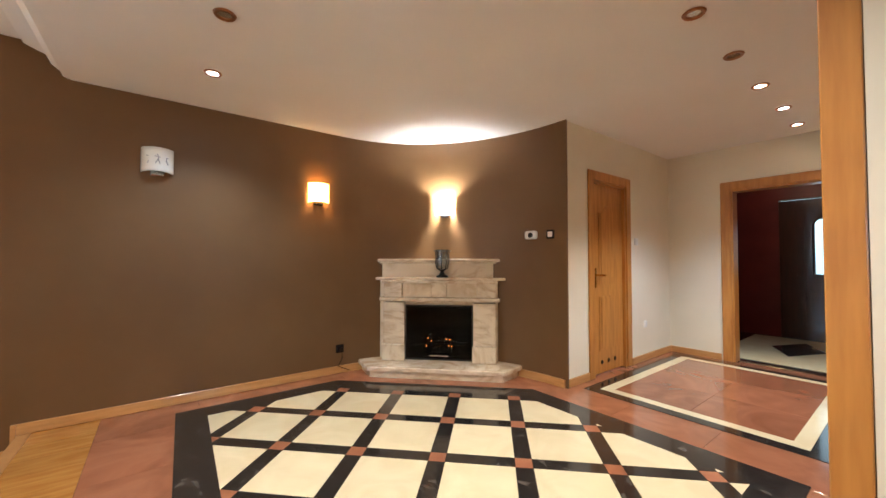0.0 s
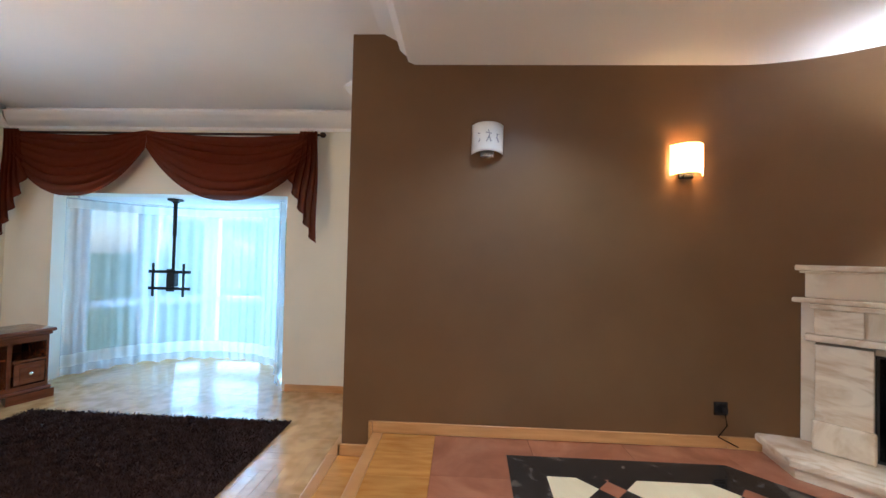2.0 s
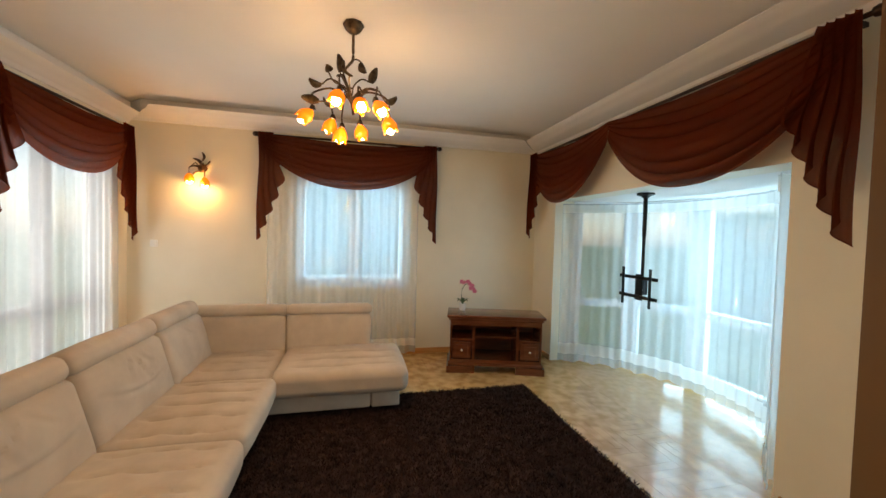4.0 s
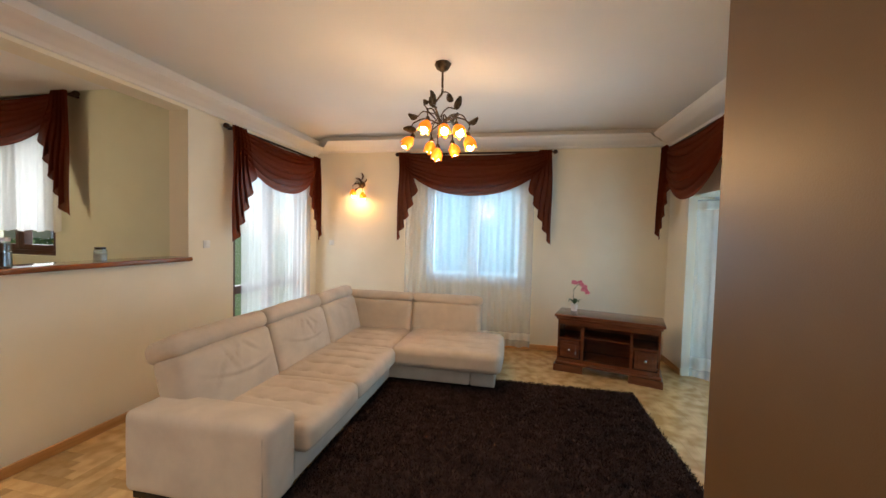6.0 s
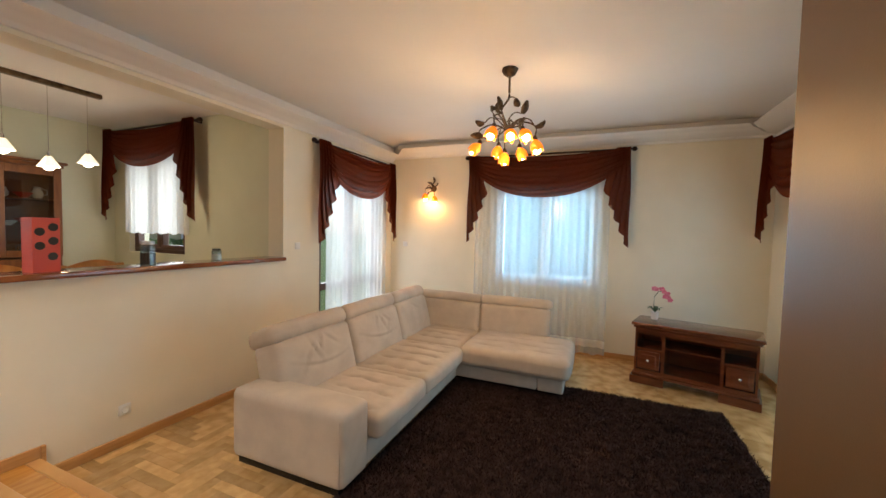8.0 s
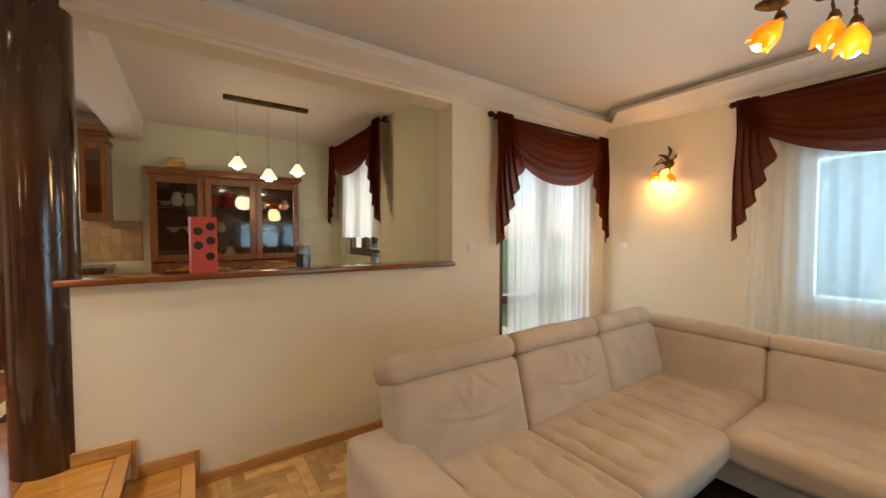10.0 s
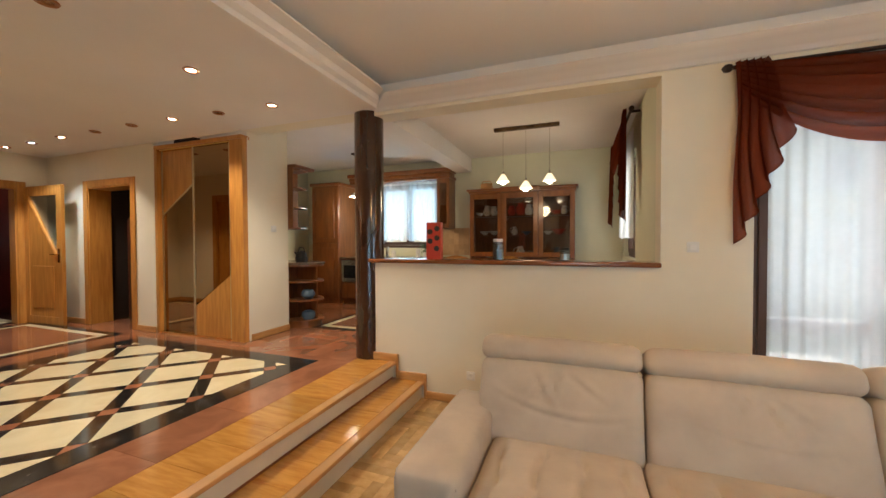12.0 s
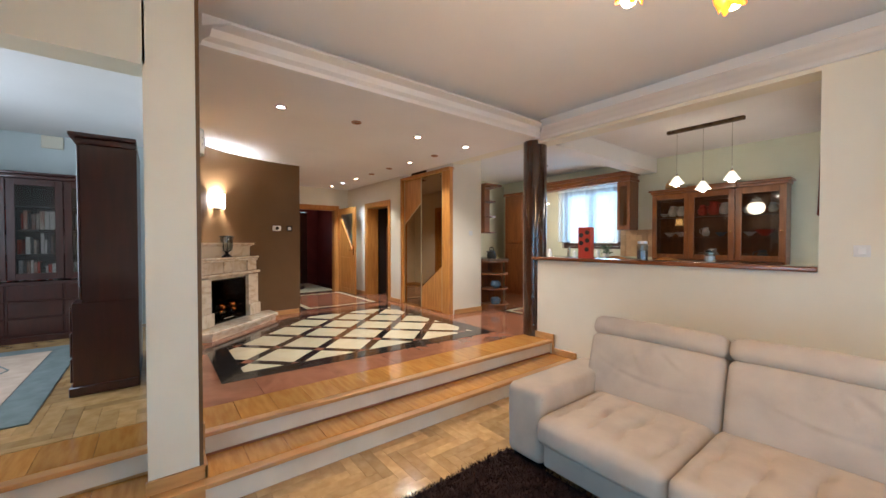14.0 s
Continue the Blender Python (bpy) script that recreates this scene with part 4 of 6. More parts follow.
# ---- hall ----
def casing(name, m, w, h, depth, label, cw=0.085):
    """A door frame round an opening w wide and h high; local x along the wall, y through it."""
    b = Build()
    for y0, y1 in ((-0.018, -0.001), (depth + 0.001, depth + 0.018)):
        b.box(-w / 2 - cw, -w / 2 + 0.012, y0, y1, 0.001, h + cw, 0.004, 1).box(w / 2 - 0.012, w / 2 + cw, y0, y1, 0.001, h + cw, 0.004, 1).box(-w / 2 + 0.012, w / 2 - 0.012, y0, y1, h - 0.012, h + cw, 0.004, 1)
    b.box(-w / 2, -w / 2 + 0.03, -0.001, depth + 0.001, 0.001, h).box(w / 2 - 0.03, w / 2, -0.001, depth + 0.001, 0.001, h).box(-w / 2 + 0.03, w / 2 - 0.03, -0.001, depth + 0.001, h - 0.03, h)
    return structure(b.ob(name, "oak", at=m), label)


def lever(e, x, z, y, side):
    Build().box(x - 0.02, x + 0.02, y - 0.008, y, z - 0.13, z + 0.07, 0.006, 2).tube([(x, y - 0.004, z), (x, y - 0.05, z), (x + side * 0.02, y - 0.055, z), (x + side * 0.12, y - 0.05, z - 0.004)], 0.009, 8).ob("handle", "brass", e, True)


def arched(x0, x1, z0, z1, rise, n=14):
    pts = [(x0, z0), (x1, z0)]
    for i in range(n + 1):
        u = i / n
        s = 0.5 - 0.5 * math.cos(2 * math.pi * u)
        pts.append((x1 + (x0 - x1) * u, z1 + rise * s))
    return pts


def panel_door(name, m, w, h, label, material="oak", vents=True, turn=1):
    """A leaf with an arched upper and a square lower raised panel. The face looks to -y."""
    e = structure(Build().box(-w / 2, w / 2, 0.0, 0.04, 0.008, h, 0.003, 1).ob(name, material, at=m), label)
    up = Matrix(((1, 0, 0, 0), (0, 0, 1, 0), (0, 1, 0, 0), (0, 0, 0, 1)))
    for poly in (arched(-w / 2 + 0.13, w / 2 - 0.13, 0.92, h - 0.30, 0.09), [(-w / 2 + 0.13, 0.24), (w / 2 - 0.13, 0.24), (w / 2 - 0.13, 0.80), (-w / 2 + 0.13, 0.80)]):
        cx, cz = sum(p[0] for p in poly) / len(poly), sum(p[1] for p in poly) / len(poly)
        small = [(cx + (x - cx) * 0.82, cz + (z - cz) * 0.90) for x, z in poly]
        Build().prism(poly, -0.008, -0.001, 0.004, up).prism(small, -0.015, -0.008, 0.005, up).ob("panel", material, e)
    lever(e, -turn * (w / 2 - 0.06), 1.02, -0.001, turn)
    if vents:
        b = Build()
        for x in (-0.13, 0.0, 0.13):
            b.lathe([(0, 0), (0.022, 0), (0.022, 0.004), (0.016, 0.006), (0, 0.003)], 14, m=pose(x, -0.001, 0.12, 90, 0, 0))
        b.ob("vent", "rod", e, True)
    return e


casing("casing_1", pose(3.73, 2.37, 0), 0.68, 1.99, 0.15, "honey oak door frame")
panel_door("door_1", pose(3.73, 2.40, 0), 0.62, 1.96, "closed honey oak door with arched panel and vents")
casing("casing_2", pose(5.2, 1.27, 0, 0, 0, -90), 0.90, 1.99, 0.16, "honey oak frame of the lobby doorway")
casing("casing_3", pose(3.67, 0.50, 0, 0, 0, 180), 0.98, 1.98, 0.26, "honey oak frame of a deep dark doorway")


def glazed_leaf():
    """The open lobby door: oak with a curved frosted pane."""
    m = pose(4.77, 0.70, 0, 0, 0, 3)
    w, h = 0.86, 2.0
    e = structure(Build().box(-w / 2, w / 2, 0, 0.04, 0.008, 0.12).box(-w / 2, -w / 2 + 0.11, 0, 0.04, 0.12, h).box(w / 2 - 0.11, w / 2, 0, 0.04, 0.12, h).box(-w / 2 + 0.11, w / 2 - 0.11, 0, 0.04, h - 0.14, h).ob(
        "door_2", "oak", at=m), "open honey oak lobby door with a curved frosted pane")
    up = Matrix(((1, 0, 0, 0), (0, 0, 1, 0), (0, 1, 0, 0), (0, 0, 0, 1)))
    x0, x1 = -w / 2 + 0.11, w / 2 - 0.11
    curve = [(x0 + (x1 - x0) * (1 - math.cos(radians(90) * i / 12)), 1.0 + 0.86 * math.sin(radians(90) * (12 - i) / 12)) for i in range(13)]
    curve = [(x1 - (x - x0), z) for x, z in curve]
    Build().prism([(x1, 0.12)] + curve + [(x0, 0.12)], 0.008, 0.032, 0, up).ob("panel", "oak", e)
    Build().box(x0, x1, 0.016, 0.024, 1.0, 1.86).ob("pane", "frost", e)
    rim = [(x, 0.04, z) for x, z in curve]
    Build().tube(rim, 0.02, 6).ob("rim", "oak", e, True)
    Build().box(x0 + 0.08, x1 - 0.08, 0.032, 0.042, 0.24, 0.85, 0.006, 1).ob("raised_panel", "oak", e)
    Build().tube([(-w / 2 + 0.06, 0.04, 1.02), (-w / 2 + 0.06, 0.09, 1.02), (-w / 2 + 0.17, 0.09, 1.015)], 0.009, 8).box(-w / 2 + 0.04, -w / 2 + 0.08, 0.04, 0.047, 0.9, 1.1).ob("handle", "brass", e, True)


glazed_leaf()


def entrance_door():
    e = structure(Build().box(-0.47, 0.47, 0, 0.06, 0.0, 2.06, 0.004, 1).ob("door_3", "lib", at=pose(7.5, 1.24, 0, 0, 0, -90)), "dark wooden entrance door with an arched glass light")
    up = Matrix(((1, 0, 0, 0), (0, 0, 1, 0), (0, 1, 0, 0), (0, 0, 0, 1)))
    for x in (-0.30, 0.30):
        Build().prism(arched(x - 0.11, x + 0.11, 1.1, 1.65, 0.08), -0.012, -0.001, 0.006, up).ob("panel", "lib", e)
        Build().prism(arched(x - 0.11, x + 0.11, 0.2, 0.9, 0.06), -0.012, -0.001, 0.006, up).ob("panel", "lib", e)
    poly = [(-0.09, 0.95), (0.09, 0.95), (0.09, 1.68)] + [(0.09 * math.cos(radians(a)), 1.68 + 0.09 * math.sin(radians(a))) for a in range(15, 180, 15)] + [(-0.09, 1.68)]
    Build().prism(poly, -0.02, -0.002, 0.0, up).ob("glass_light", "daylit", e)
    Build().tube([(x, -0.02, z) for x, z in poly + poly[:1]], 0.016, 6).ob("rim", "lib", e, True)


# the pane emits a bluish glow in place of daylight coming through it
M["daylit"] = mat("obscure_glass_painted_daylight", (0.6, 0.7, 0.65), None, 0.2, 14.0, emit=(0.62, 0.88, 1.0), power=0.9)
entrance_door()


def sliding_wardrobe():
    e = thing("sliding_wardrobe", pose(0, 0, 0), "built-in wardrobe, oak and bronze mirror sliding doors", "wardrobe")
    Build().box(1.195, 1.40, 0.42, 0.49, 0, 2.385, 0.003, 1).box(2.665, 2.715, 0.0, 0.50, 0, 2.385).box(1.365, 2.665, 0.0, 0.03, 0, 2.385).ob("carcass", "oak", e)
    Build().box(1.20, 2.715, 0.38, 0.505, 2.385, 2.43, 0.003, 1).ob("top_trim", "oak", e)
    Build().box(1.402, 2.665, 0.40, 0.485, 0.0, 0.022).ob("track", "brass", e)
    Build().box(1.402, 2.665, 0.40, 0.485, 2.36, 2.384).ob("track", "brass", e)
    up = Matrix(((1, 0, 0, 0), (0, 0, 1, 0), (0, 1, 0, 0), (0, 0, 0, 1)))
    for x0, x1, y, top, bottom in ((2.00, 2.665, 0.435, (1.55, 1.95), None), (1.40, 2.05, 0.465, None, (0.38, 0.78))):
        z0, z1 = 0.024, 2.358
        Build().box(x0, x0 + 0.03, y - 0.012, y + 0.012, z0, z1, 0.003, 1).box(x1 - 0.03, x1, y - 0.012, y + 0.012, z0, z1, 0.003, 1).ob("stile", "brassy", e)
        if top:
            # oak above a slanting line, mirror below
            Build().prism([(x0 + 0.03, top[0] + 0.4), (x1 - 0.03, top[0]), (x1 - 0.03, z1), (x0 + 0.03, z1)], y - 0.006, y + 0.006, 0, up).ob("oak_panel", "oak", e)
            Build().prism([(x0 + 0.03, z0), (x1 - 0.03, z0), (x1 - 0.03, top[0] - 0.012), (x0 + 0.03, top[0] + 0.388)], y - 0.006, y + 0.006, 0, up).ob("mirror", "bronze", e)
            Build().tube([(x0 + 0.03, y + 0.004, top[0] + 0.394), (x1 - 0.03, y + 0.004, top[0] - 0.006)], 0.012, 6).ob("slant_trim", "brassy", e)
        else:
            Build().prism([(x0 + 0.03, z0), (x1 - 0.03, z0), (x1 - 0.03, bottom[0]), (x0 + 0.03, bottom[1])], y - 0.006, y + 0.006, 0, up).ob("oak_panel", "oak", e)
            Build().prism([(x0 + 0.03, bottom[1] + 0.012), (x1 - 0.03, bottom[0] + 0.012), (x1 - 0.03, z1), (x0 + 0.03, z1)], y - 0.006, y + 0.006, 0, up).ob("mirror", "bronze", e)
    return e


M["brassy"] = mat("champagne_aluminium", (0.55, 0.44, 0.27), None, 0.3, 20.0, metal=0.9)
sliding_wardrobe()


def fireplace():
    e = thing("fireplace", pose(2.285, 3.466, 0, 0, 0, -45), "veined beige marble fireplace with an electric fire", "fireplace")
    Build().prism([(-0.83, 0.25), (-0.83, 0.0), (-0.66, -0.24), (0.66, -0.24), (0.83, 0.0), (0.83, 0.25)], 0.001, 0.07, 0.004).prism(
        [(-0.86, 0.25), (-0.86, -0.02), (-0.68, -0.27), (0.68, -0.27), (0.86, -0.02), (0.86, 0.25)], 0.07, 0.11, 0.008).ob("hearth", "fire", e)
    Build().box(-0.66, 0.66, 0.10, 0.33, 0.11, 0.955, 0.004, 1).box(-0.655, 0.655, 0.12, 0.33, 0.985, 1.15, 0.004, 1).ob("body", "fire_b", e)
    Build().box(-0.70, 0.70, 0.05, 0.34, 0.955, 0.985, 0.008, 2).box(-0.62, 0.62, 0.02, 0.2, 0.925, 0.954, 0.006, 2).ob("mantel_shelf", "fire", e)
    Build().box(-0.69, 0.69, 0.09, 0.34, 1.15, 1.185, 0.008, 2).box(-0.67, 0.67, 0.105, 0.34, 1.135, 1.149, 0.004, 1).ob("top_slab", "fire", e)
    for s in (-1, 1):
        Build().box(s * 0.48 - 0.115, s * 0.48 + 0.115, 0.0, 0.1, 0.11, 0.72, 0.004, 1).ob("pilaster", "fire", e)
        Build().box(s * 0.48 - 0.125, s * 0.48 + 0.125, -0.035, 0.0, 0.111, 0.285, 0.012, 2).ob("plinth_block", "fire_b", e)
        Build().box(s * 0.50 - 0.10, s * 0.50 + 0.10, 0.03, 0.1, 0.775, 0.924, 0.004, 1).ob("frieze_block", "fire", e)
    Build().box(-0.64, 0.64, -0.01, 0.1, 0.735, 0.774, 0.01, 2).ob("lower_ledge", "fire", e)
    Build().box(-0.40, 0.40, 0.055, 0.1, 0.775, 0.924).ob("frieze_panel", "fire_b", e)
    Build().box(-0.085, 0.085, 0.035, 0.055, 0.775, 0.924, 0.006, 1).ob("keystone", "fire", e)
    Build().box(-0.36, 0.36, 0.055, 0.1, 0.695, 0.735).ob("lintel", "fire", e)
    Build().box(-0.36, -0.345, 0.04, 0.1, 0.112, 0.695).box(0.345, 0.36, 0.04, 0.1, 0.112, 0.695).box(-0.345, 0.345, 0.04, 0.1, 0.68, 0.695).box(-0.345, 0.345, 0.04, 0.1, 0.112, 0.13).ob("firebox_frame", "dark", e)
    Build().box(-0.345, 0.345, 0.085, 0.099, 0.13, 0.68).ob("firebox_back", "soot", e)
    b = Build()
    rng = random.Random(4)
    for i in range(6):
        x = -0.2 + 0.08 * i
        b.tube([(x - 0.08, 0.065, 0.27 + rng.uniform(-0.02, 0.03)), (x + 0.09, 0.068, 0.29 + rng.uniform(-0.03, 0.04))], 0.016, 7)
    b.ob("logs", "iron", e, True)
    for i in range(7):
        x, z = rng.uniform(-0.2, 0.18), rng.uniform(0.25, 0.35)
        Build().lathe([(0, -0.008), (0.008, -0.003), (0.006, 0.005), (0, 0.009)], 6, (x, 0.052, z)).ob("ember", "ember", e, True)
    Build().box(-0.10, 0.10, 0.036, 0.041, 0.155, 0.165).ob("switch_bar", "steel", e)
    g = Build().box(-0.345, 0.345, 0.044, 0.047, 0.131, 0.679).ob("front_glass", "fireglass", e)
    return e


M["fire_b"] = mat("pale_beige_marble", (0.72, 0.61, 0.45), (0.58, 0.45, 0.30), 0.25, 1.8, 0.01, 60, distort=4.0, contrast=(0.34, 0.52), coat=0.2)
M["fireglass"] = glass("smoked_glass", (0.30, 0.28, 0.28), 0.02, 0.012)
fireplace()


def candle_vase():
    e = thing("candle_vase", pose(2.285, 3.466, 0, 0, 0, -45) @ pose(0.03, 0.085, 0.985), "dark iron cage vase with a glass cup", "vase")
    Build().box(-0.06, 0.06, -0.035, 0.035, 0, 0.02, 0.004, 1).lathe([(0.05, 0.02), (0.03, 0.04), (0.018, 0.06), (0.03, 0.085), (0.0, 0.085)], 14).ob("foot", "iron", e, True)
    b = Build()
    for a in range(0, 360, 45):
        c, s = math.cos(radians(a)), math.sin(radians(a))
        b.tube([(r * c, r * s, z) for r, z in ((0.02, 0.075), (0.06, 0.10), (0.072, 0.16), (0.070, 0.24), (0.080, 0.29), (0.093, 0.28))], 0.0045, 5)
    b.lathe([(0.078, 0.285), (0.083, 0.285), (0.083, 0.293), (0.078, 0.293), (0.078, 0.285)], 24)
    b.ob("cage", "iron", e, True)
    Build().lathe([(0.03, 0.088), (0.062, 0.12), (0.066, 0.30), (0.062, 0.30), (0.058, 0.125), (0, 0.095)], 20).ob("cup", "jar", e, True)


candle_vase()


def half_shade(name, m, lit, label):
    """A wall lamp: a bowed rectangular glass shade standing off the wall."""
    e = thing(name, m, label, "wall lamp", "wall lamps on the brown wall")
    def fn(u, v):
        a = radians(-62 + 124 * u)
        return Vector((0.105 * math.sin(a) / math.sin(radians(62)), -0.02 - 0.085 * (math.cos(a) - math.cos(radians(62))) / (1 - math.cos(radians(62))), -0.10 + 0.20 * v + (0.012 * math.cos(a) if v < 0.02 else 0)))
    o = Build().sheet(fn, 16, 6).ob("shade", lit or "opal", e, True)
    s = o.modifiers.new("thickness", "SOLIDIFY")
    s.thickness = 0.005
    Build().box(-0.045, 0.045, -0.03, -0.001, -0.115, -0.06, 0.006, 1).box(-0.03, 0.03, -0.05, -0.03, -0.115, -0.09, 0.004, 1).ob("bracket", "dark" if lit else "steel", e)
    if not lit:
        b = Build()
        for x in (-0.05, 0.0, 0.05):
            q = pose(x, -0.108 + abs(x) * 0.45, 0.0)
            b.tube([(0, 0, 0.045), (0.008, 0, 0.01), (-0.012, 0, -0.03)], 0.004, 5, q).tube([(0.004, 0, 0.005), (0.018, 0, -0.03)], 0.004, 5, q).tube([(-0.018, 0, 0.03), (0.02, 0, 0.02)], 0.003, 5, q)
        b.ob("print", "opal_fig", e)
    return e


half_shade("wall_lamp", pose(-0.07, 4.08, 1.96, 0, 0, 0), None, "unlit white glass wall lamp with grey figures")
half_shade("wall_lamp", pose(1.22, 4.08, 1.84, 0, 0, 0), "glow_warm", "lit amber glass wall lamp")
ANG = 43.5
half_shade("wall_lamp", pose(*on_curve(ANG, -0.004), 1.76, 0, 0, -46), "glow_white", "lit white glass wall lamp above the fireplace")
lamp("amber_lamp_light", "POINT", (1.22, 4.0, 1.84), 5.0, (1.0, 0.55, 0.2), 0.03)
lamp("white_lamp_light", "POINT", (*on_curve(ANG, -0.07), 1.80), 54.0, (1.0, 0.96, 0.90), 0.03)


def recessed_spot(m, lens, label):
    e = thing("recessed_spot", m, label, "ceiling spot", "recessed ceiling spots")
    Build().lathe([(0.052, 0.0), (0.056, -0.004), (0.050, -0.012), (0.036, -0.010), (0.034, 0.0), (0.052, 0.0)], 24).ob("ring", "copper", e, True)
    Build().lathe([(0, -0.004), (0.033, -0.004), (0.033, -0.001), (0, -0.001)], 18).ob("lens", lens, e)
    return e


SPOTS = [(0.23, 3.33, "spotcool"), (0.21, 2.57, "steel"), (0.27, 1.74, "spotglow"), (0.26, 0.97, "spotglow"), (0.92, 1.0, "steel"), (1.54, 1.04, "spotglow"), (2.17, 1.06, "steel"),
         (2.83, 1.06, "steel"), (3.50, 1.07, "spotglow"), (4.18, 1.06, "spotcool"), (4.80, 1.07, "spotglow")]
for x, y, lens in SPOTS:
    lit = lens != "steel"
    recessed_spot(pose(x, y, SOF), lens, "lit recessed spot with a copper ring" if lit else "unlit recessed spot with a copper ring")
    if lit:
        lamp("spot_light", "SPOT", (x, y, SOF - 0.02), (40 if lens == "spotcool" and x < 1 else 64), (1.0, 0.91, 0.78) if lens == "spotglow" else (0.75, 0.88, 1.0), 0.03, (x, y, 0), radians(125 if x < 3.4 else 112 if x < 4.7 else 66))


def wall_plate(name, m, label, w=0.08, h=0.08, outer="plastic", inner="plastic", kind="switch"):
    e = thing(name, m, label, "switch" if kind == "switch" else "socket")
    Build().box(-w / 2, w / 2, -0.01, 0, -h / 2, h / 2, 0.004, 2).ob("plate", outer, e, True)
    if kind == "switch":
        Build().box(-w * 0.3, w * 0.3, -0.016, -0.01, -h * 0.3, h * 0.3, 0.003, 1).ob("rocker", inner, e)
    else:
        Build().lathe([(0.026, 0), (0.024, 0.004), (0.020, 0.002), (0, 0.001)], 18, m=pose(0, -0.010, 0, 90, 0, 0)).ob("cup", inner, e, True)
    return e


def on_arc(a, z):
    return pose(*on_curve(a, -0.001), z, 0, 0, -math.degrees(math.atan2(ARC_Y * math.sin(radians(a)), ARC_X * math.cos(radians(a)))))


wall_plate("light_switch", on_arc(85, 1.42), "white switch in a black frame", 0.085, 0.085, "dark", "plastic")
e = thing("thermostat", on_arc(78, 1.42), "oval white thermostat with a dark dial", "thermostat")
Build().box(-0.065, 0.065, -0.025, 0, -0.042, 0.042, 0.024, 4).ob("case", "plastic", e, True)
Build().lathe([(0.026, 0), (0.026, 0.006), (0.02, 0.009), (0, 0.009)], 20, m=pose(0, -0.024, 0, 90, 0, 0)).ob("dial", "dark", e, True)
e = wall_plate("power_socket", pose(1.46, 4.08, 0.25), "black wall socket with a plug and lead", 0.085, 0.085, "dark", "dark", "socket")
Build().box(-0.02, 0.02, -0.05, -0.01, -0.02, 0.02, 0.008, 2).tube([(0, -0.045, -0.01), (0.01, -0.05, -0.09), (-0.03, -0.03, -0.17), (0.1, -0.02, -0.235)], 0.004, 6).ob("plug", "dark", e, True)
wall_plate("power_socket", pose(-1.55, 0.48, -0.05, 0, 0, 180), "white plastic wall socket plate", kind="socket")
wall_plate("light_switch", pose(-3.27, 0.48, 1.13, 0, 0, 180), "white plastic wall light switch")
wall_plate("light_switch", pose(1.2, 0.03, 1.35, 0, 0, -90), "white plastic wall light switch")
wall_plate("light_switch", pose(4.3, 2.37, 1.38), "white plastic wall light switch")
wall_plate("power_socket", pose(4.5, 2.37, 0.42), "white plastic wall socket plate", kind="socket")
wall_plate("light_switch", pose(-5.4, 0.75, 1.12, 0, 0, 90), "white plastic wall light switch")
wall_plate("light_switch", pose(5.9, 2.25, 1.4), "white plastic wall light switch")

# lobby floor inlay
b = Build().box(5.5, 7.4, 0.75, 2.0, -0.002, 0.004)
structure(b.ob("floor_lobby_field", "cream"), "cream marble field in the black lobby floor")
b = Build().prism([(6.0, 1.38), (6.55, 1.12), (7.1, 1.38), (6.55, 1.64)], 0.004, 0.009)
structure(b.ob("floor_lobby_diamond", "black"), "black marble diamond inlay")
# added fill light for the lobby, with an unseen lamp body above it
lamp("lobby_lamp", "POINT", (6.6, 1.4, 2.3), 3.0, (1.0, 0.75, 0.5), 0.08)
e = thing("ceiling_lamp", pose(6.6, 1.4, 2.5), "small round white ceiling lamp, unseen, added for the lobby light", "ceiling lamp")
Build().lathe([(0, 0), (0.12, 0), (0.11, -0.05), (0.06, -0.08), (0, -0.085)], 20).ob("shade", "opal", e, True)
e = thing("dark_cabinet", pose(3.55, 0.05, 0), "tall dark cabinet in the side room", "cabinet")
Build().box(-0.35, 0.35, -0.1, 0.1, 0, 1.55, 0.005, 1).ob("body", "lib", e)
Build().box(-0.34, -0.003, 0.1, 0.115, 0.05, 1.52, 0.004, 1).box(0.003, 0.34, 0.1, 0.115, 0.05, 1.52, 0.004, 1).ob("doors", "lib", e)


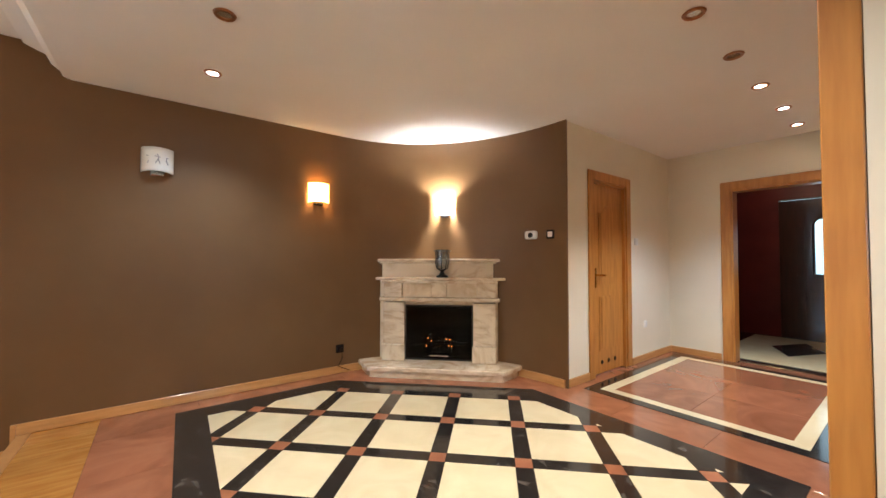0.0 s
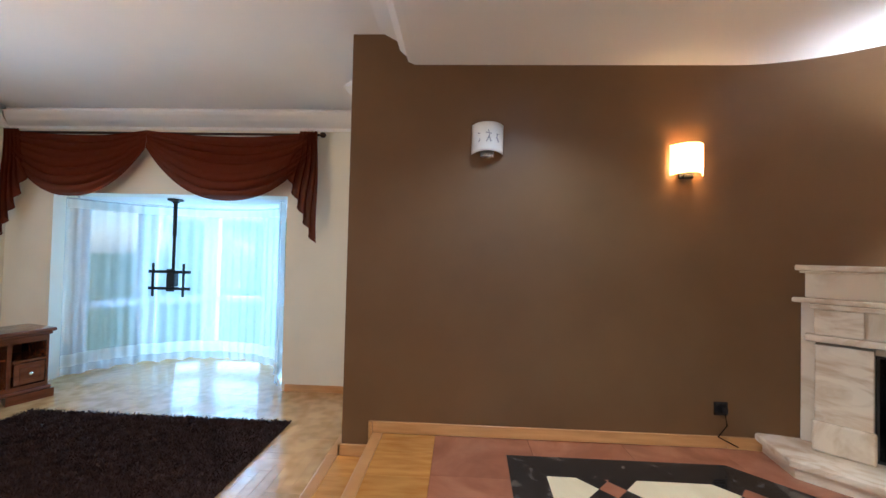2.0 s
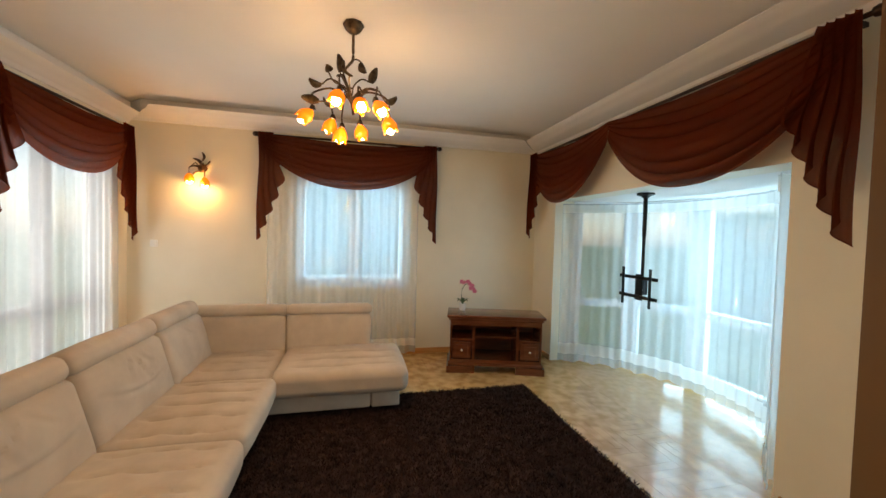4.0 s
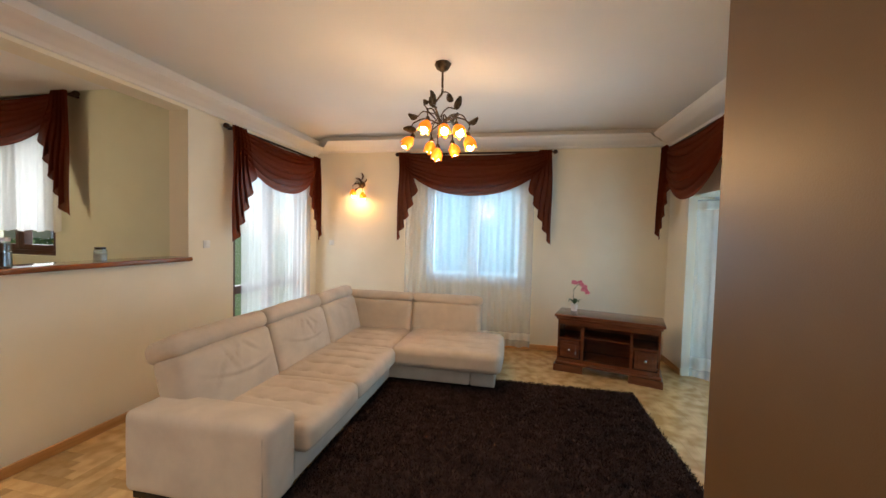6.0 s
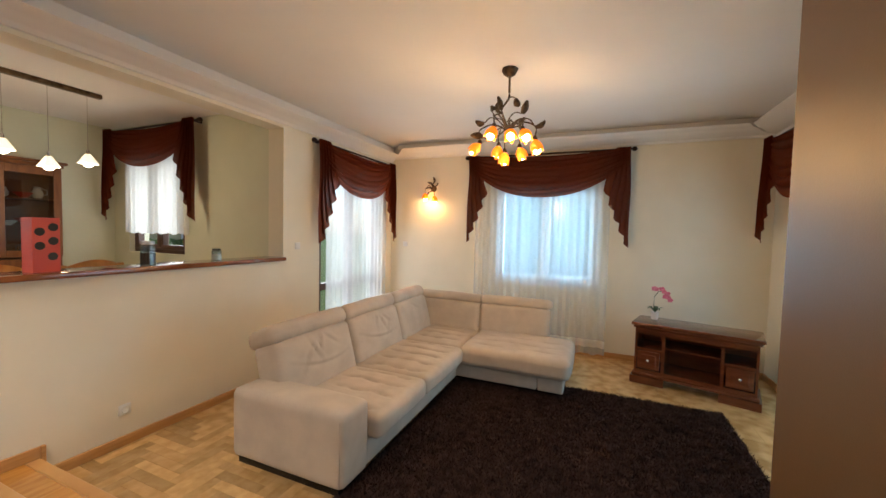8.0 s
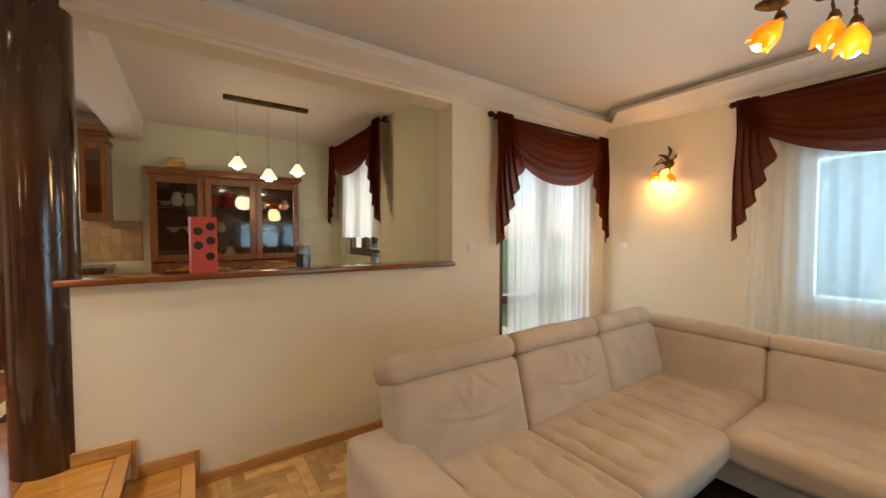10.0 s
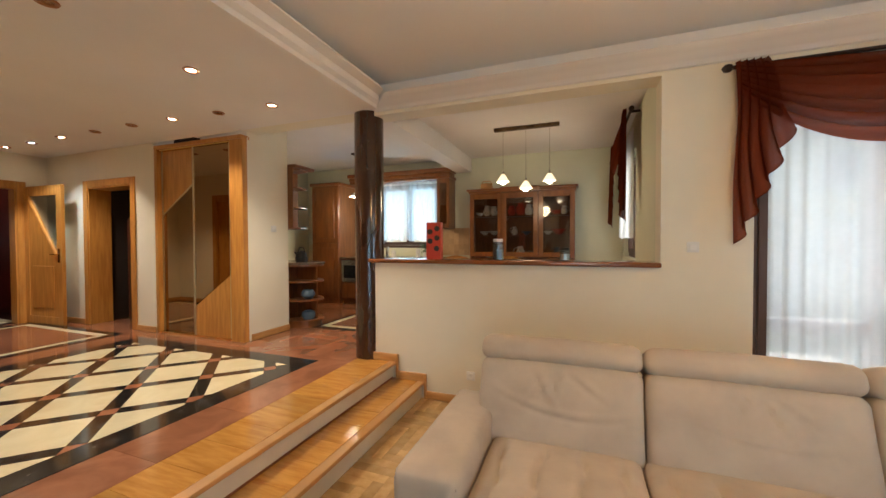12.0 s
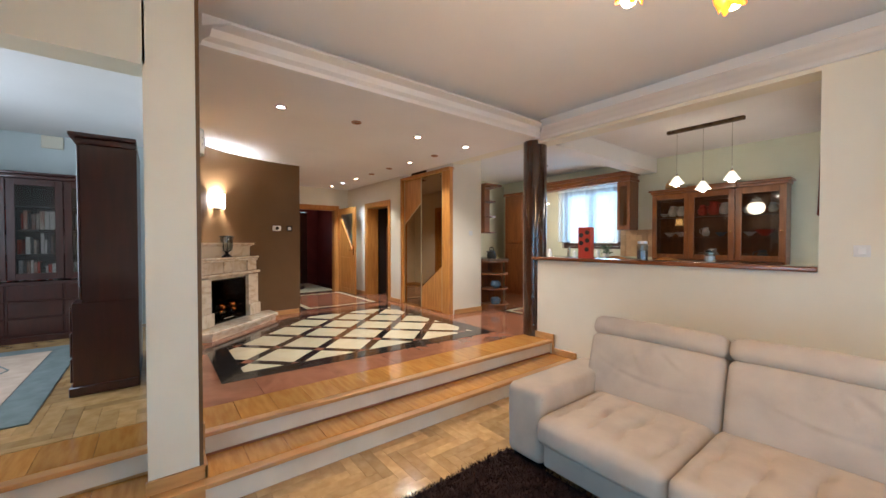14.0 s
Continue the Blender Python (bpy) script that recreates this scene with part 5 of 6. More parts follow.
# ---- dining corner ----
def display_cabinet():
    e = thing("display_cabinet", pose(-1.54, -2.5, 0), "cherry display cabinet, three glazed doors, full of crockery", "cabinet")
    w, d = 0.86, 0.28
    Build().box(-w, w, -d, 0, 0.0, 0.9, 0.004, 1).box(-w, -w + 0.025, -d, 0, 0.9, 2.0).box(w - 0.025, w, -d, 0, 0.9, 2.0).box(-w + 0.025, w - 0.025, -d, -d + 0.012, 0.9, 2.0).box(-w + 0.025, w - 0.025, -d, 0, 1.985, 2.0).ob("body", "kit", e)
    Build().box(-w - 0.05, w + 0.05, -d, 0.06, 2.04, 2.075, 0.01, 2).box(-w - 0.02, w + 0.02, -d, 0.035, 2.0, 2.04, 0.008, 2).box(-0.32, 0.32, 0.0, 0.085, 2.0, 2.085, 0.01, 2).ob("cornice", "kit", e, True)
    for z in (1.27, 1.60):
        Build().box(-w + 0.03, w - 0.03, -d + 0.02, -0.03, z, z + 0.018).ob("shelf", "kit", e)
    for x0, x1, y in ((-w, -0.30, 0.0), (-0.295, 0.295, 0.03), (0.30, w, 0.0)):
        b = Build().box(x0, x0 + 0.075, y, y + 0.022, 0.92, 1.99, 0.005, 1).box(x1 - 0.075, x1, y, y + 0.022, 0.92, 1.99, 0.005, 1).box(x0 + 0.075, x1 - 0.075, y, y + 0.022, 0.92, 1.0, 0.004, 1).box(x0 + 0.075, x1 - 0.075, y, y + 0.022, 1.90, 1.99, 0.004, 1)
        door = b.ob("door", "kit", e)
        Build().box(x0 + 0.07, x1 - 0.07, y + 0.008, y + 0.012, 0.995, 1.905).ob("pane", "cabpane", door)
        Build().lathe([(0.004, 0), (0.004, 0.012), (0.011, 0.018), (0, 0.026)], 10, m=pose(x0 + 0.04, y + 0.022, 1.35, -90, 0, 0)).ob("knob", "brass", door, True)
    return e


display_cabinet()
rng = random.Random(11)


def jug(m, s, material, label, name="jug"):
    e = thing(name, m, label, "crockery", "crockery in the cabinet")
    Build().lathe([(0.03 * s, 0), (0.05 * s, 0.03 * s), (0.055 * s, 0.07 * s), (0.03 * s, 0.12 * s), (0.036 * s, 0.14 * s), (0.03 * s, 0.14 * s), (0.026 * s, 0.12 * s), (0, 0.03 * s)], 16).ob("body", material, e, True)
    Build().tube([(0.045 * s, 0, 0.04 * s), (0.085 * s, 0, 0.06 * s), (0.08 * s, 0, 0.11 * s), (0.035 * s, 0, 0.125 * s)], 0.006 * s, 6).ob("handle", material, e, True)


def bowl(m, s, material, label, name="bowl"):
    e = thing(name, m, label, "crockery", "crockery in the cabinet")
    Build().lathe([(0.03 * s, 0), (0.03 * s, 0.008 * s), (0.075 * s, 0.05 * s), (0.08 * s, 0.06 * s), (0.074 * s, 0.058 * s), (0.028 * s, 0.012 * s), (0, 0.012 * s)], 18).ob("body", material, e, True)


for x, z, kind, s, mt in ((-2.30, 1.618, "j", 1.0, "pot"), (-2.18, 1.618, "b", 1.1, "red"), (-2.02, 1.618, "j", 0.8, "pot"), (-1.74, 1.618, "j", 1.3, "pot"), (-1.60, 1.618, "j", 1.5, "red"), (-1.45, 1.618, "j", 1.2, "red"),
                           (-1.15, 1.618, "j", 1.2, "pot"), (-1.02, 1.618, "j", 1.3, "pot"), (-0.90, 1.618, "b", 1.0, "pot"), (-2.22, 1.288, "b", 1.5, "red"), (-2.05, 1.288, "b", 1.0, "pot"), (-1.70, 1.288, "b", 1.0, "blue"),
                           (-1.50, 1.288, "j", 1.0, "pot"), (-1.15, 1.288, "b", 1.2, "pot"), (-0.98, 1.288, "b", 1.1, "pot"), (-2.2, 0.902, "j", 1.3, "blue"), (-1.6, 0.902, "j", 1.4, "pot"), (-1.05, 0.902, "b", 1.5, "pot")):
    m = pose(x + 0.07, -2.62, z, 0, 0, rng.uniform(0, 360))
    word = {"pot": "white", "red": "red", "blue": "blue"}[mt]
    if kind == "j":
        jug(m, s, mt, word + " porcelain jug on a cabinet shelf")
    else:
        bowl(m, s, mt, word + " porcelain bowl on a cabinet shelf")
e = thing("wicker_basket", pose(-0.95, -2.6, 2.075), "small round wicker basket on the cabinet", "basket")
Build().lathe([(0.08, 0), (0.11, 0.03), (0.10, 0.09), (0.105, 0.1), (0.09, 0.1), (0.09, 0.03), (0, 0.02)], 16).tube([(-0.1, 0, 0.09), (-0.06, 0, 0.15), (0.06, 0, 0.15), (0.1, 0, 0.09)], 0.008, 6).ob("weave", "oakx", e, True)


def pendant_bar():
    e = thing("pendant_lamp", pose(-1.81, -1.22, CEIL), "metal ceiling bar with three lit frilled glass pendants", "pendant lamp")
    Build().box(-0.42, 0.42, -0.03, 0.03, -0.045, 0, 0.006, 1).ob("bar", "antique", e)
    for x, z in ((-0.30, -0.70), (0.0, -0.78), (0.30, -0.68)):
        Build().tube([(x, 0, -0.04), (x, 0, z + 0.1)], 0.0025, 5).lathe([(0, 0.11), (0.012, 0.10), (0.012, 0.055), (0, 0.05)], 10, (x, 0, z)).ob("cord", "steel", e)
        def fn(u, v):
            a = u * 2 * math.pi
            r = 0.022 + 0.058 * v ** 0.9 + 0.008 * math.sin(8 * a) * v ** 2
            return Vector((x + r * math.cos(a), r * math.sin(a), z + 0.06 - 0.10 * v))
        Build().sheet(fn, 40, 8).ob("shade", "frilled", e, True)
        Build().lathe([(0, 0.04), (0.030, 0.018), (0.046, -0.014), (0.032, -0.046), (0, -0.058)], 16, (x, 0, z - 0.02)).ob("bulb", "glow_bulb", e, True)


M["glow_bulb"] = mat("lit_globe", (1, 1, 1), None, 0.3, 5.0, emit=(1.0, 0.87, 0.64), power=14.0)
M["frilled"] = mat("lit_frilled_glass", (0.8, 0.78, 0.7), None, 0.3, 5.0, emit=(1.0, 0.84, 0.58), power=1.1)
pendant_bar()
lamp("pendant_light", "POINT", (-1.81, -1.22, 1.78), 14, (1.0, 0.78, 0.5), 0.12)


def dining_chair(m):
    e = thing("dining_chair", m, "honey oak dining chair with a curved back", "chair", "chairs at the dining table")
    for x in (-0.2, 0.2):
        for y, h in ((-0.2, 0.45), (0.2, 0.98)):
            Build().box(x - 0.02, x + 0.02, y - 0.02, y + 0.02, 0, h, 0.005, 1).ob("leg", "oak", e)
    Build().box(-0.22, 0.22, -0.23, 0.22, 0.45, 0.485, 0.012, 2).ob("seat", "oak", e, True)
    Build().sheet(lambda u, v: Vector((-0.2 + 0.4 * u, 0.2 + 0.03 * math.sin(math.pi * u), 0.86 + 0.10 * v + 0.06 * math.sin(math.pi * u) * v)), 12, 3).ob("backrest", "oak", e, True).modifiers.new("thickness", "SOLIDIFY").thickness = 0.02
    return e


c0 = dining_chair(pose(-1.15, -0.55, 0))
copy_thing(c0, pose(-1.75, -0.55, 0))
e = thing("dining_table", pose(-1.6, -1.25, 0), "plain honey oak dining table", "table")
Build().box(-0.7, 0.7, -0.4, 0.4, 0.72, 0.75, 0.008, 2).ob("top", "oak", e)
for x in (-0.62, 0.62):
    for y in (-0.33, 0.33):
        Build().box(x - 0.035, x + 0.035, y - 0.035, y + 0.035, 0, 0.72, 0.005, 1).ob("leg", "oak", e)


# things on the serving ledge
def wine_box():
    e = thing("red_wine_box", pose(-1.16, 0.38, 1.012, 0, 0, 8), "tall red card box with round cut-outs", "box")
    for s, (a, c) in enumerate(((-0.07, -0.066), (0.066, 0.07))):
        Build().box(a, c, -0.05, 0.05, 0, 0.35).ob("side", "red", e)
    Build().box(-0.066, 0.066, 0.046, 0.05, 0, 0.35).box(-0.066, 0.066, -0.05, -0.046, 0, 0.35).box(-0.066, 0.066, -0.046, 0.046, 0, 0.004).box(-0.066, 0.066, -0.046, 0.046, 0.346, 0.35).ob("front", "red", e)
    # flat near-black discs on the closed front paint the shade inside the cut-outs
    b = Build()
    for x, z in ((-0.034, 0.29), (0.034, 0.26), (-0.034, 0.20), (0.034, 0.17), (-0.030, 0.10)):
        b.lathe([(0, 0), (0.026, 0), (0.026, 0.003), (0, 0.003)], 18, m=pose(x, 0.0505, z, -90, 0, 0))
    b.ob("round_windows", "shade_and_cloth", e)


wine_box()


def jar_of(m, r, h, fill, label, lid="plastic"):
    e = thing("storage_jar", m, label, "jar")
    Build().lathe([(r, 0), (r, h * 0.78), (r * 0.8, h * 0.84), (r * 0.8, h * 0.86), (r * 0.76, h * 0.86), (r * 0.76, h * 0.83), (r * 0.95, h * 0.77), (r * 0.95, 0.005), (0, 0.005)], 24).ob("glass", "jar", e, True)
    Build().lathe([(r * 0.93, 0.006), (r * 0.93, h * 0.5), (0, h * 0.52)], 20).ob("contents", fill, e, True)
    Build().lathe([(r * 0.82, h * 0.86), (r * 0.86, h * 0.88), (r * 0.86, h * 0.99), (r * 0.8, h), (0, h)], 24).ob("lid", lid, e, True)


jar_of(pose(-1.78, 0.37, 1.012), 0.052, 0.19, "coffee", "glass storage jar with a pale lid, half full", "frame")
jar_of(pose(-2.36, 0.37, 1.012), 0.042, 0.11, "pot", "small glass jar with a dark lid", "dark")


# ---- kitchen ----
def kitchen_unit(x0, x1, kind, label):
    e = thing("base_unit", pose(x0, -2.78, 0), label, "kitchen cabinet", "kitchen base units")
    w = x1 - x0
    Build().box(0, w, 0, 0.56, 0.1, 0.86).box(0.0, w, 0.05, 0.5, 0, 0.1).ob("body", "kit", e)
    if kind == "oven":
        Build().box(0.02, w - 0.02, 0.56, 0.58, 0.42, 0.84, 0.004, 1).ob("oven_front", "steel", e)
        Build().box(0.07, w - 0.07, 0.58, 0.586, 0.5, 0.74).ob("oven_glass", "dark", e)
        Build().box(0.02, w - 0.02, 0.56, 0.58, 0.12, 0.40, 0.004, 1).ob("drawer", "kit", e)
    else:
        for z0, z1 in ((0.12, 0.62), (0.64, 0.84)):
            d = Build().box(0.01, w - 0.01, 0.56, 0.58, z0, z1, 0.004, 1).box(0.07, w - 0.07, 0.58, 0.588, z0 + 0.06, z1 - 0.06, 0.006, 1).ob("door", "kit", e)
            Build().lathe([(0.004, 0), (0.012, 0.02), (0, 0.026)], 10, m=pose(w / 2, 0.588, z1 - 0.05, -90, 0, 0)).ob("knob", "brass", d, True)


for x0, x1, k, lb in ((-0.3, 0.19, "d", "cherry wood base unit with panelled doors"), (0.195, 0.70, "d", "cherry wood base unit with panelled doors"), (0.705, 1.2, "d", "cherry wood base unit with panelled doors"), (1.205, 1.8, "oven", "cherry wood unit with a built-in steel oven")):
    kitchen_unit(x0, x1, k, lb)
e = thing("worktop", pose(0, 0, 0.86), "dark granite kitchen worktop", "worktop")
Build().box(-0.32, 1.8, -2.79, -2.17, 0.0, 0.035, 0.006, 2).ob("slab", "stone", e)
e = thing("tall_cabinet", pose(1.81, -2.78, 0), "tall dark cherry pantry cabinet", "kitchen cabinet")
Build().box(0, 0.62, 0, 0.6, 0, 2.25, 0.004, 1).ob("body", "kit", e)
Build().box(-0.03, 0.65, 0, 0.64, 2.25, 2.31, 0.012, 2).ob("cornice", "kit", e, True)
for z0, z1 in ((0.1, 1.15), (1.17, 2.22)):
    Build().box(0.01, 0.61, 0.6, 0.62, z0, z1, 0.004, 1).box(0.09, 0.53, 0.62, 0.63, z0 + 0.08, z1 - 0.08, 0.008, 1).ob("door", "kit", e)
e = thing("corner_wall_cabinet", pose(-0.31, -2.79, 1.42), "cherry wall cabinet with a glazed door", "kitchen cabinet")
Build().box(0, 0.23, 0, 0.34, 0, 0.88, 0.004, 1).box(-0.02, 0.25, 0, 0.37, 0.88, 0.93, 0.01, 2).ob("body", "kit", e)
Build().box(0.05, 0.18, 0.341, 0.346, 0.08, 0.8).ob("pane", "cabpane", e)
e = thing("window_pelmet", pose(0, -2.79, 2.36), "dark cherry pelmet above the kitchen window", "pelmet")
Build().box(-0.3, 1.80, 0, 0.30, 0.0, 0.06, 0.01, 2).box(-0.34, 1.80, 0, 0.36, 0.06, 0.13, 0.014, 2).box(-0.27, 1.8, 0.02, 0.27, -0.05, 0.0, 0.008, 2).ob("board", "kit", e, True)


splash = structure(Build().box(-0.58, 0.02, -2.799, -2.795, 0.93, 1.42).ob("splashback", "tile"), "beige stepped wall tiles")
for i in range(6):
    for j in range((6, 6, 5, 5, 6, 5)[i] - (i < 2)):
        Build().box(-0.58 + i * 0.1 + 0.002, -0.58 + i * 0.1 + 0.098, -2.795, -2.787, 0.93 + j * 0.1 + 0.002, 0.93 + j * 0.1 + 0.098, 0.002, 1).ob("wall_tile", "tile", splash)


def end_shelf():
    e = thing("end_shelf_unit", pose(1.36, -0.54, 0), "low cherry unit with rounded open end shelves", "shelf unit")
    quarter = [(0, -0.3), (0, 0.3)] + [(-0.42 * math.cos(radians(a)), 0.3 * math.sin(radians(a))) for a in range(80, -81, -16)]
    for z in (0.08, 0.36, 0.62, 0.84):
        Build().prism(quarter, z, z + 0.025, 0.004).ob("shelf", "kit", e)
    Build().box(-0.02, 0.02, -0.3, 0.3, 0.0, 0.86).box(0.0201, 0.9, -0.3, 0.3, 0, 0.86).box(-0.36, -0.02, -0.02, 0.0, 0.1, 0.85).prism([(x * 0.92, y * 0.92) for x, y in quarter], 0.0, 0.08).ob("body", "kit", e)
    Build().prism([(x * 1.05, y * 1.05) for x, y in quarter], 0.866, 0.90, 0.006).box(0.0, 0.9, -0.33, 0.31, 0.866, 0.90, 0.006, 1).ob("worktop", "stone", e)
    for i in range(4):
        Build().lathe([(0.004, 0), (0.013, 0.015), (0.01, 0.026), (0, 0.028)], 10, m=pose(0.07, -0.3, 0.5 + 0.09 * i, 90, 0, 0)).ob("knob", "steel", e, True)


end_shelf()
e = thing("blue_bowl", pose(1.08, -0.46, 0.385), "blue glazed bowl on a shelf", "bowl")
Build().lathe([(0.05, 0), (0.09, 0.05), (0.085, 0.10), (0.06, 0.13), (0.05, 0.125), (0, 0.05)], 18).ob("body", "blue", e, True)
e = thing("dark_pot", pose(1.08, -0.46, 0.105), "dark pot on a shelf", "pot")
Build().lathe([(0.07, 0), (0.09, 0.05), (0.085, 0.10), (0.05, 0.12), (0, 0.12)], 18).ob("body", "blue", e, True)
e = thing("black_kettle", pose(1.28, -0.56, 0.90), "black kettle on the worktop", "kettle")
Build().lathe([(0.08, 0), (0.085, 0.06), (0.06, 0.13), (0.02, 0.15), (0, 0.16)], 18).tube([(0.06, 0, 0.08), (0.12, 0, 0.13)], [0.016, 0.008], 8).tube([(-0.06, 0, 0.12), (-0.04, 0, 0.2), (0.04, 0, 0.2), (0.05, 0, 0.13)], 0.008, 6).ob("body", "iron", e, True)
e = thing("open_wall_shelf", pose(1.36, -0.42, 1.36), "cherry wall shelf with small rounded end shelves", "wall shelf")
for z in (0.0, 0.28, 0.55, 0.80):
    Build().prism([(0, -0.17), (0, 0.19), (-0.12, 0.19), (-0.24, 0.05), (-0.20, -0.12)], z, z + 0.02, 0.003).ob("shelf", "kit", e)
Build().box(0.0, 0.6, -0.17, 0.19, 0.0, 0.82).box(-0.24, 0.0, 0.175, 0.195, 0.0, 0.82).ob("body", "kit", e)
Build().box(-0.28, 0.62, -0.2, 0.197, 0.82, 0.86, 0.01, 2).ob("cornice", "kit", e, True)
casing("casing_4", pose(3.05, -1.365, 0, 0, 0, -90), 0.83, 2.03, 0.15, "honey oak door frame in the kitchen")
panel_door("door_4", pose(3.09, -1.365, 0, 0, 0, -90), 0.77, 2.0, "closed honey oak kitchen door", vents=False)
e = thing("kitchen_pendant", pose(1.05, -1.7, CEIL), "kitchen pendant lamp with a lit white shade", "pendant lamp")
Build().box(-0.13, 0.13, -0.04, 0.04, -0.03, 0, 0.006, 1).ob("canopy", "rod", e)
Build().tube([(0, 0, -0.03), (0, 0, -0.66)], 0.004, 6).ob("cord", "rod", e)
Build().lathe([(0.03, -0.64), (0.17, -0.74), (0.165, -0.75), (0.02, -0.66), (0, -0.655)], 24).ob("shade", "opal", e, True)
Build().lathe([(0, -0.68), (0.10, -0.735), (0.08, -0.76), (0, -0.775)], 18).ob("bulb", "glow_bulb", e, True)
lamp("kitchen_pendant_light", "POINT", (1.05, -1.7, 1.84), 34, (1.0, 0.80, 0.54), 0.1)
for i, (x, h, r) in enumerate(((0.95, 0.2, 0.035), (0.82, 0.13, 0.045), (0.32, 0.15, 0.04), (1.45, 0.16, 0.06), (1.6, 0.12, 0.07))):
    e = thing("kitchen_canister", pose(x, -2.5, 0.895), "small pale kitchen canister on the worktop", "canister", "canisters on the worktop")
    Build().lathe([(r, 0), (r, h * 0.8), (r * 0.7, h * 0.85), (r * 0.72, h), (0, h)], 16).ob("body", ("steel", "pot", "plastic", "pot", "steel")[i], e, True)
e = thing("herb_plant", pose(0.18, -2.55, 0.895), "green herb plant in a small pot", "plant")
Build().lathe([(0.045, 0), (0.06, 0.09), (0.052, 0.09), (0, 0.08)], 14).ob("pot", "pot", e, True)
b, rng = Build(), random.Random(2)
for i in range(60):
    q = pose(rng.uniform(-0.08, 0.08), rng.uniform(-0.06, 0.06), rng.uniform(0.1, 0.26), rng.uniform(0, 360), rng.uniform(0, 80), rng.uniform(0, 360))
    b.sheet(lambda u, v: Vector((0.05 * u, (v - 0.5) * 0.03 * math.sin(3.0 * min(1, u + 0.05)), 0.01 * math.sin(3 * u))), 3, 2, q)
b.ob("leaf", "leaf", e, True)


# ---- library ----
def bookcase(m, w, label, glazed=True):
    e = thing("bookcase", m, label, "bookcase", "library bookcases")
    Build().box(-w / 2, w / 2, 0.0, 0.40, 0, 0.72, 0.004, 1).box(-w / 2, -w / 2 + 0.03, 0.06, 0.40, 0.72, 1.95).box(w / 2 - 0.03, w / 2, 0.06, 0.40, 0.72, 1.95).box(-w / 2 + 0.03, w / 2 - 0.03, 0.385, 0.40, 0.72, 1.95).box(-w / 2 + 0.03, w / 2 - 0.03, 0.06, 0.40, 1.92, 1.95).ob("body", "lib", e)
    Build().box(-w / 2 - 0.06, w / 2 + 0.06, 0.0, 0.40, 2.0, 2.03, 0.008, 2).box(-w / 2 - 0.03, w / 2 + 0.03, 0.03, 0.40, 1.95, 2.0, 0.012, 2).ob("moulding", "lib", e, True)
    Build().box(-w / 2 - 0.02, w / 2 + 0.02, -0.02, 0.40, 0.0, 0.07, 0.006, 1).ob("plinth", "lib", e, True)
    for z in (1.03, 1.33, 1.63):
        Build().box(-w / 2 + 0.03, w / 2 - 0.03, 0.10, 0.385, z, z + 0.016).ob("shelf", "lib", e)
    n = max(1, round(w / 0.48))
    s = w / n
    for i in range(n):
        x = -w / 2 + i * s
        d = Build().box(x + 0.004, x + 0.075, 0.04, 0.06, 0.74, 1.94, 0.004, 1).box(x + s - 0.075, x + s - 0.004, 0.04, 0.06, 0.74, 1.94, 0.004, 1).box(x + 0.075, x + s - 0.075, 0.04, 0.06, 0.74, 0.82).box(x + 0.075, x + s - 0.075, 0.04, 0.06, 1.87, 1.94).ob("door", "lib", e)
        Build().box(x + 0.07, x + s - 0.07, 0.048, 0.052, 0.815, 1.875).ob("pane", "cabpane", d)
        for k in range(3):
            z = 0.10 + k * 0.20
            Build().box(x + 0.01, x + s - 0.01, -0.015, -0.001, z, z + 0.185, 0.006, 1).ob("drawer", "lib", e)
    return e


bookcase(pose(2.98, 5.42, 0, 0, 0, -90), 1.44, "dark red wooden bookcase with glazed doors and drawers")
bookcase(pose(0.96, 4.80, 0, 0, 0, 180), 0.96, "tall dark wooden bookcase seen from its side")
rng = random.Random(21)
BOOKS = []
for z in (0.722, 1.048, 1.348):
    y = 4.80
    while y < 6.0:
        t, h = rng.uniform(0.02, 0.05), rng.uniform(0.17, 0.26)
        if rng.random() < 0.72:
            b = Build().box(3.12, 3.28, y, y + t - 0.003, z, z + h, 0.003, 1)
            tagged(b.ob("book", rng.choice(("paper", "paper", "red", "pot", "shade_and_cloth"))), "cloth-bound book on a bookcase shelf", "book", "books in the bookcase")
        y += t
e = thing("library_rug", pose(0, 0, 0), "peach rug with a grey-blue border", "rug")
Build().box(0.05, 2.5, 4.95, 6.3, 0.0, 0.012, 0.004, 1).ob("border", "rugblue", e)
Build().box(0.30, 2.25, 5.18, 6.07, 0.012, 0.017, 0.002, 1).ob("field", "rugpeach", e)
b = Build()
for r in (0.0, 0.1):
    b.tube([(0.4 + r, 5.3 + r, 0.018), (1.1, 5.5 + r, 0.018), (1.6, 5.36 + r, 0.018), (2.1, 5.6 + r, 0.018)], 0.006, 5)
b.ob("line_pattern", "rugblue", e)
e = thing("air_vent", pose(3.4, 5.32, 2.48, 0, 0, -90), "cream wall vent cover", "vent")
Build().box(-0.1, 0.1, -0.03, 0, -0.08, 0.08, 0.006, 2).ob("cover", "white", e)

# ---- garden ----
b = Build().box(-120, 120, 7.05, 160, L - 0.35, L - 0.2).box(-120, -5.66, -120, 7.05, L - 0.35, L - 0.2).box(-5.66, 120, -120, -3.06, L - 0.35, L - 0.2).box(7.66, 120, -3.06, 7.05, L - 0.35, L - 0.2)
structure(b.ob("ground", "grass"), "lawn around the house")
b = Build().box(-5.6, -3.36, -2.6, 0.25, L - 0.2, L - 0.03)
structure(b.ob("terrace", "paving"), "pale paved terrace outside the door")


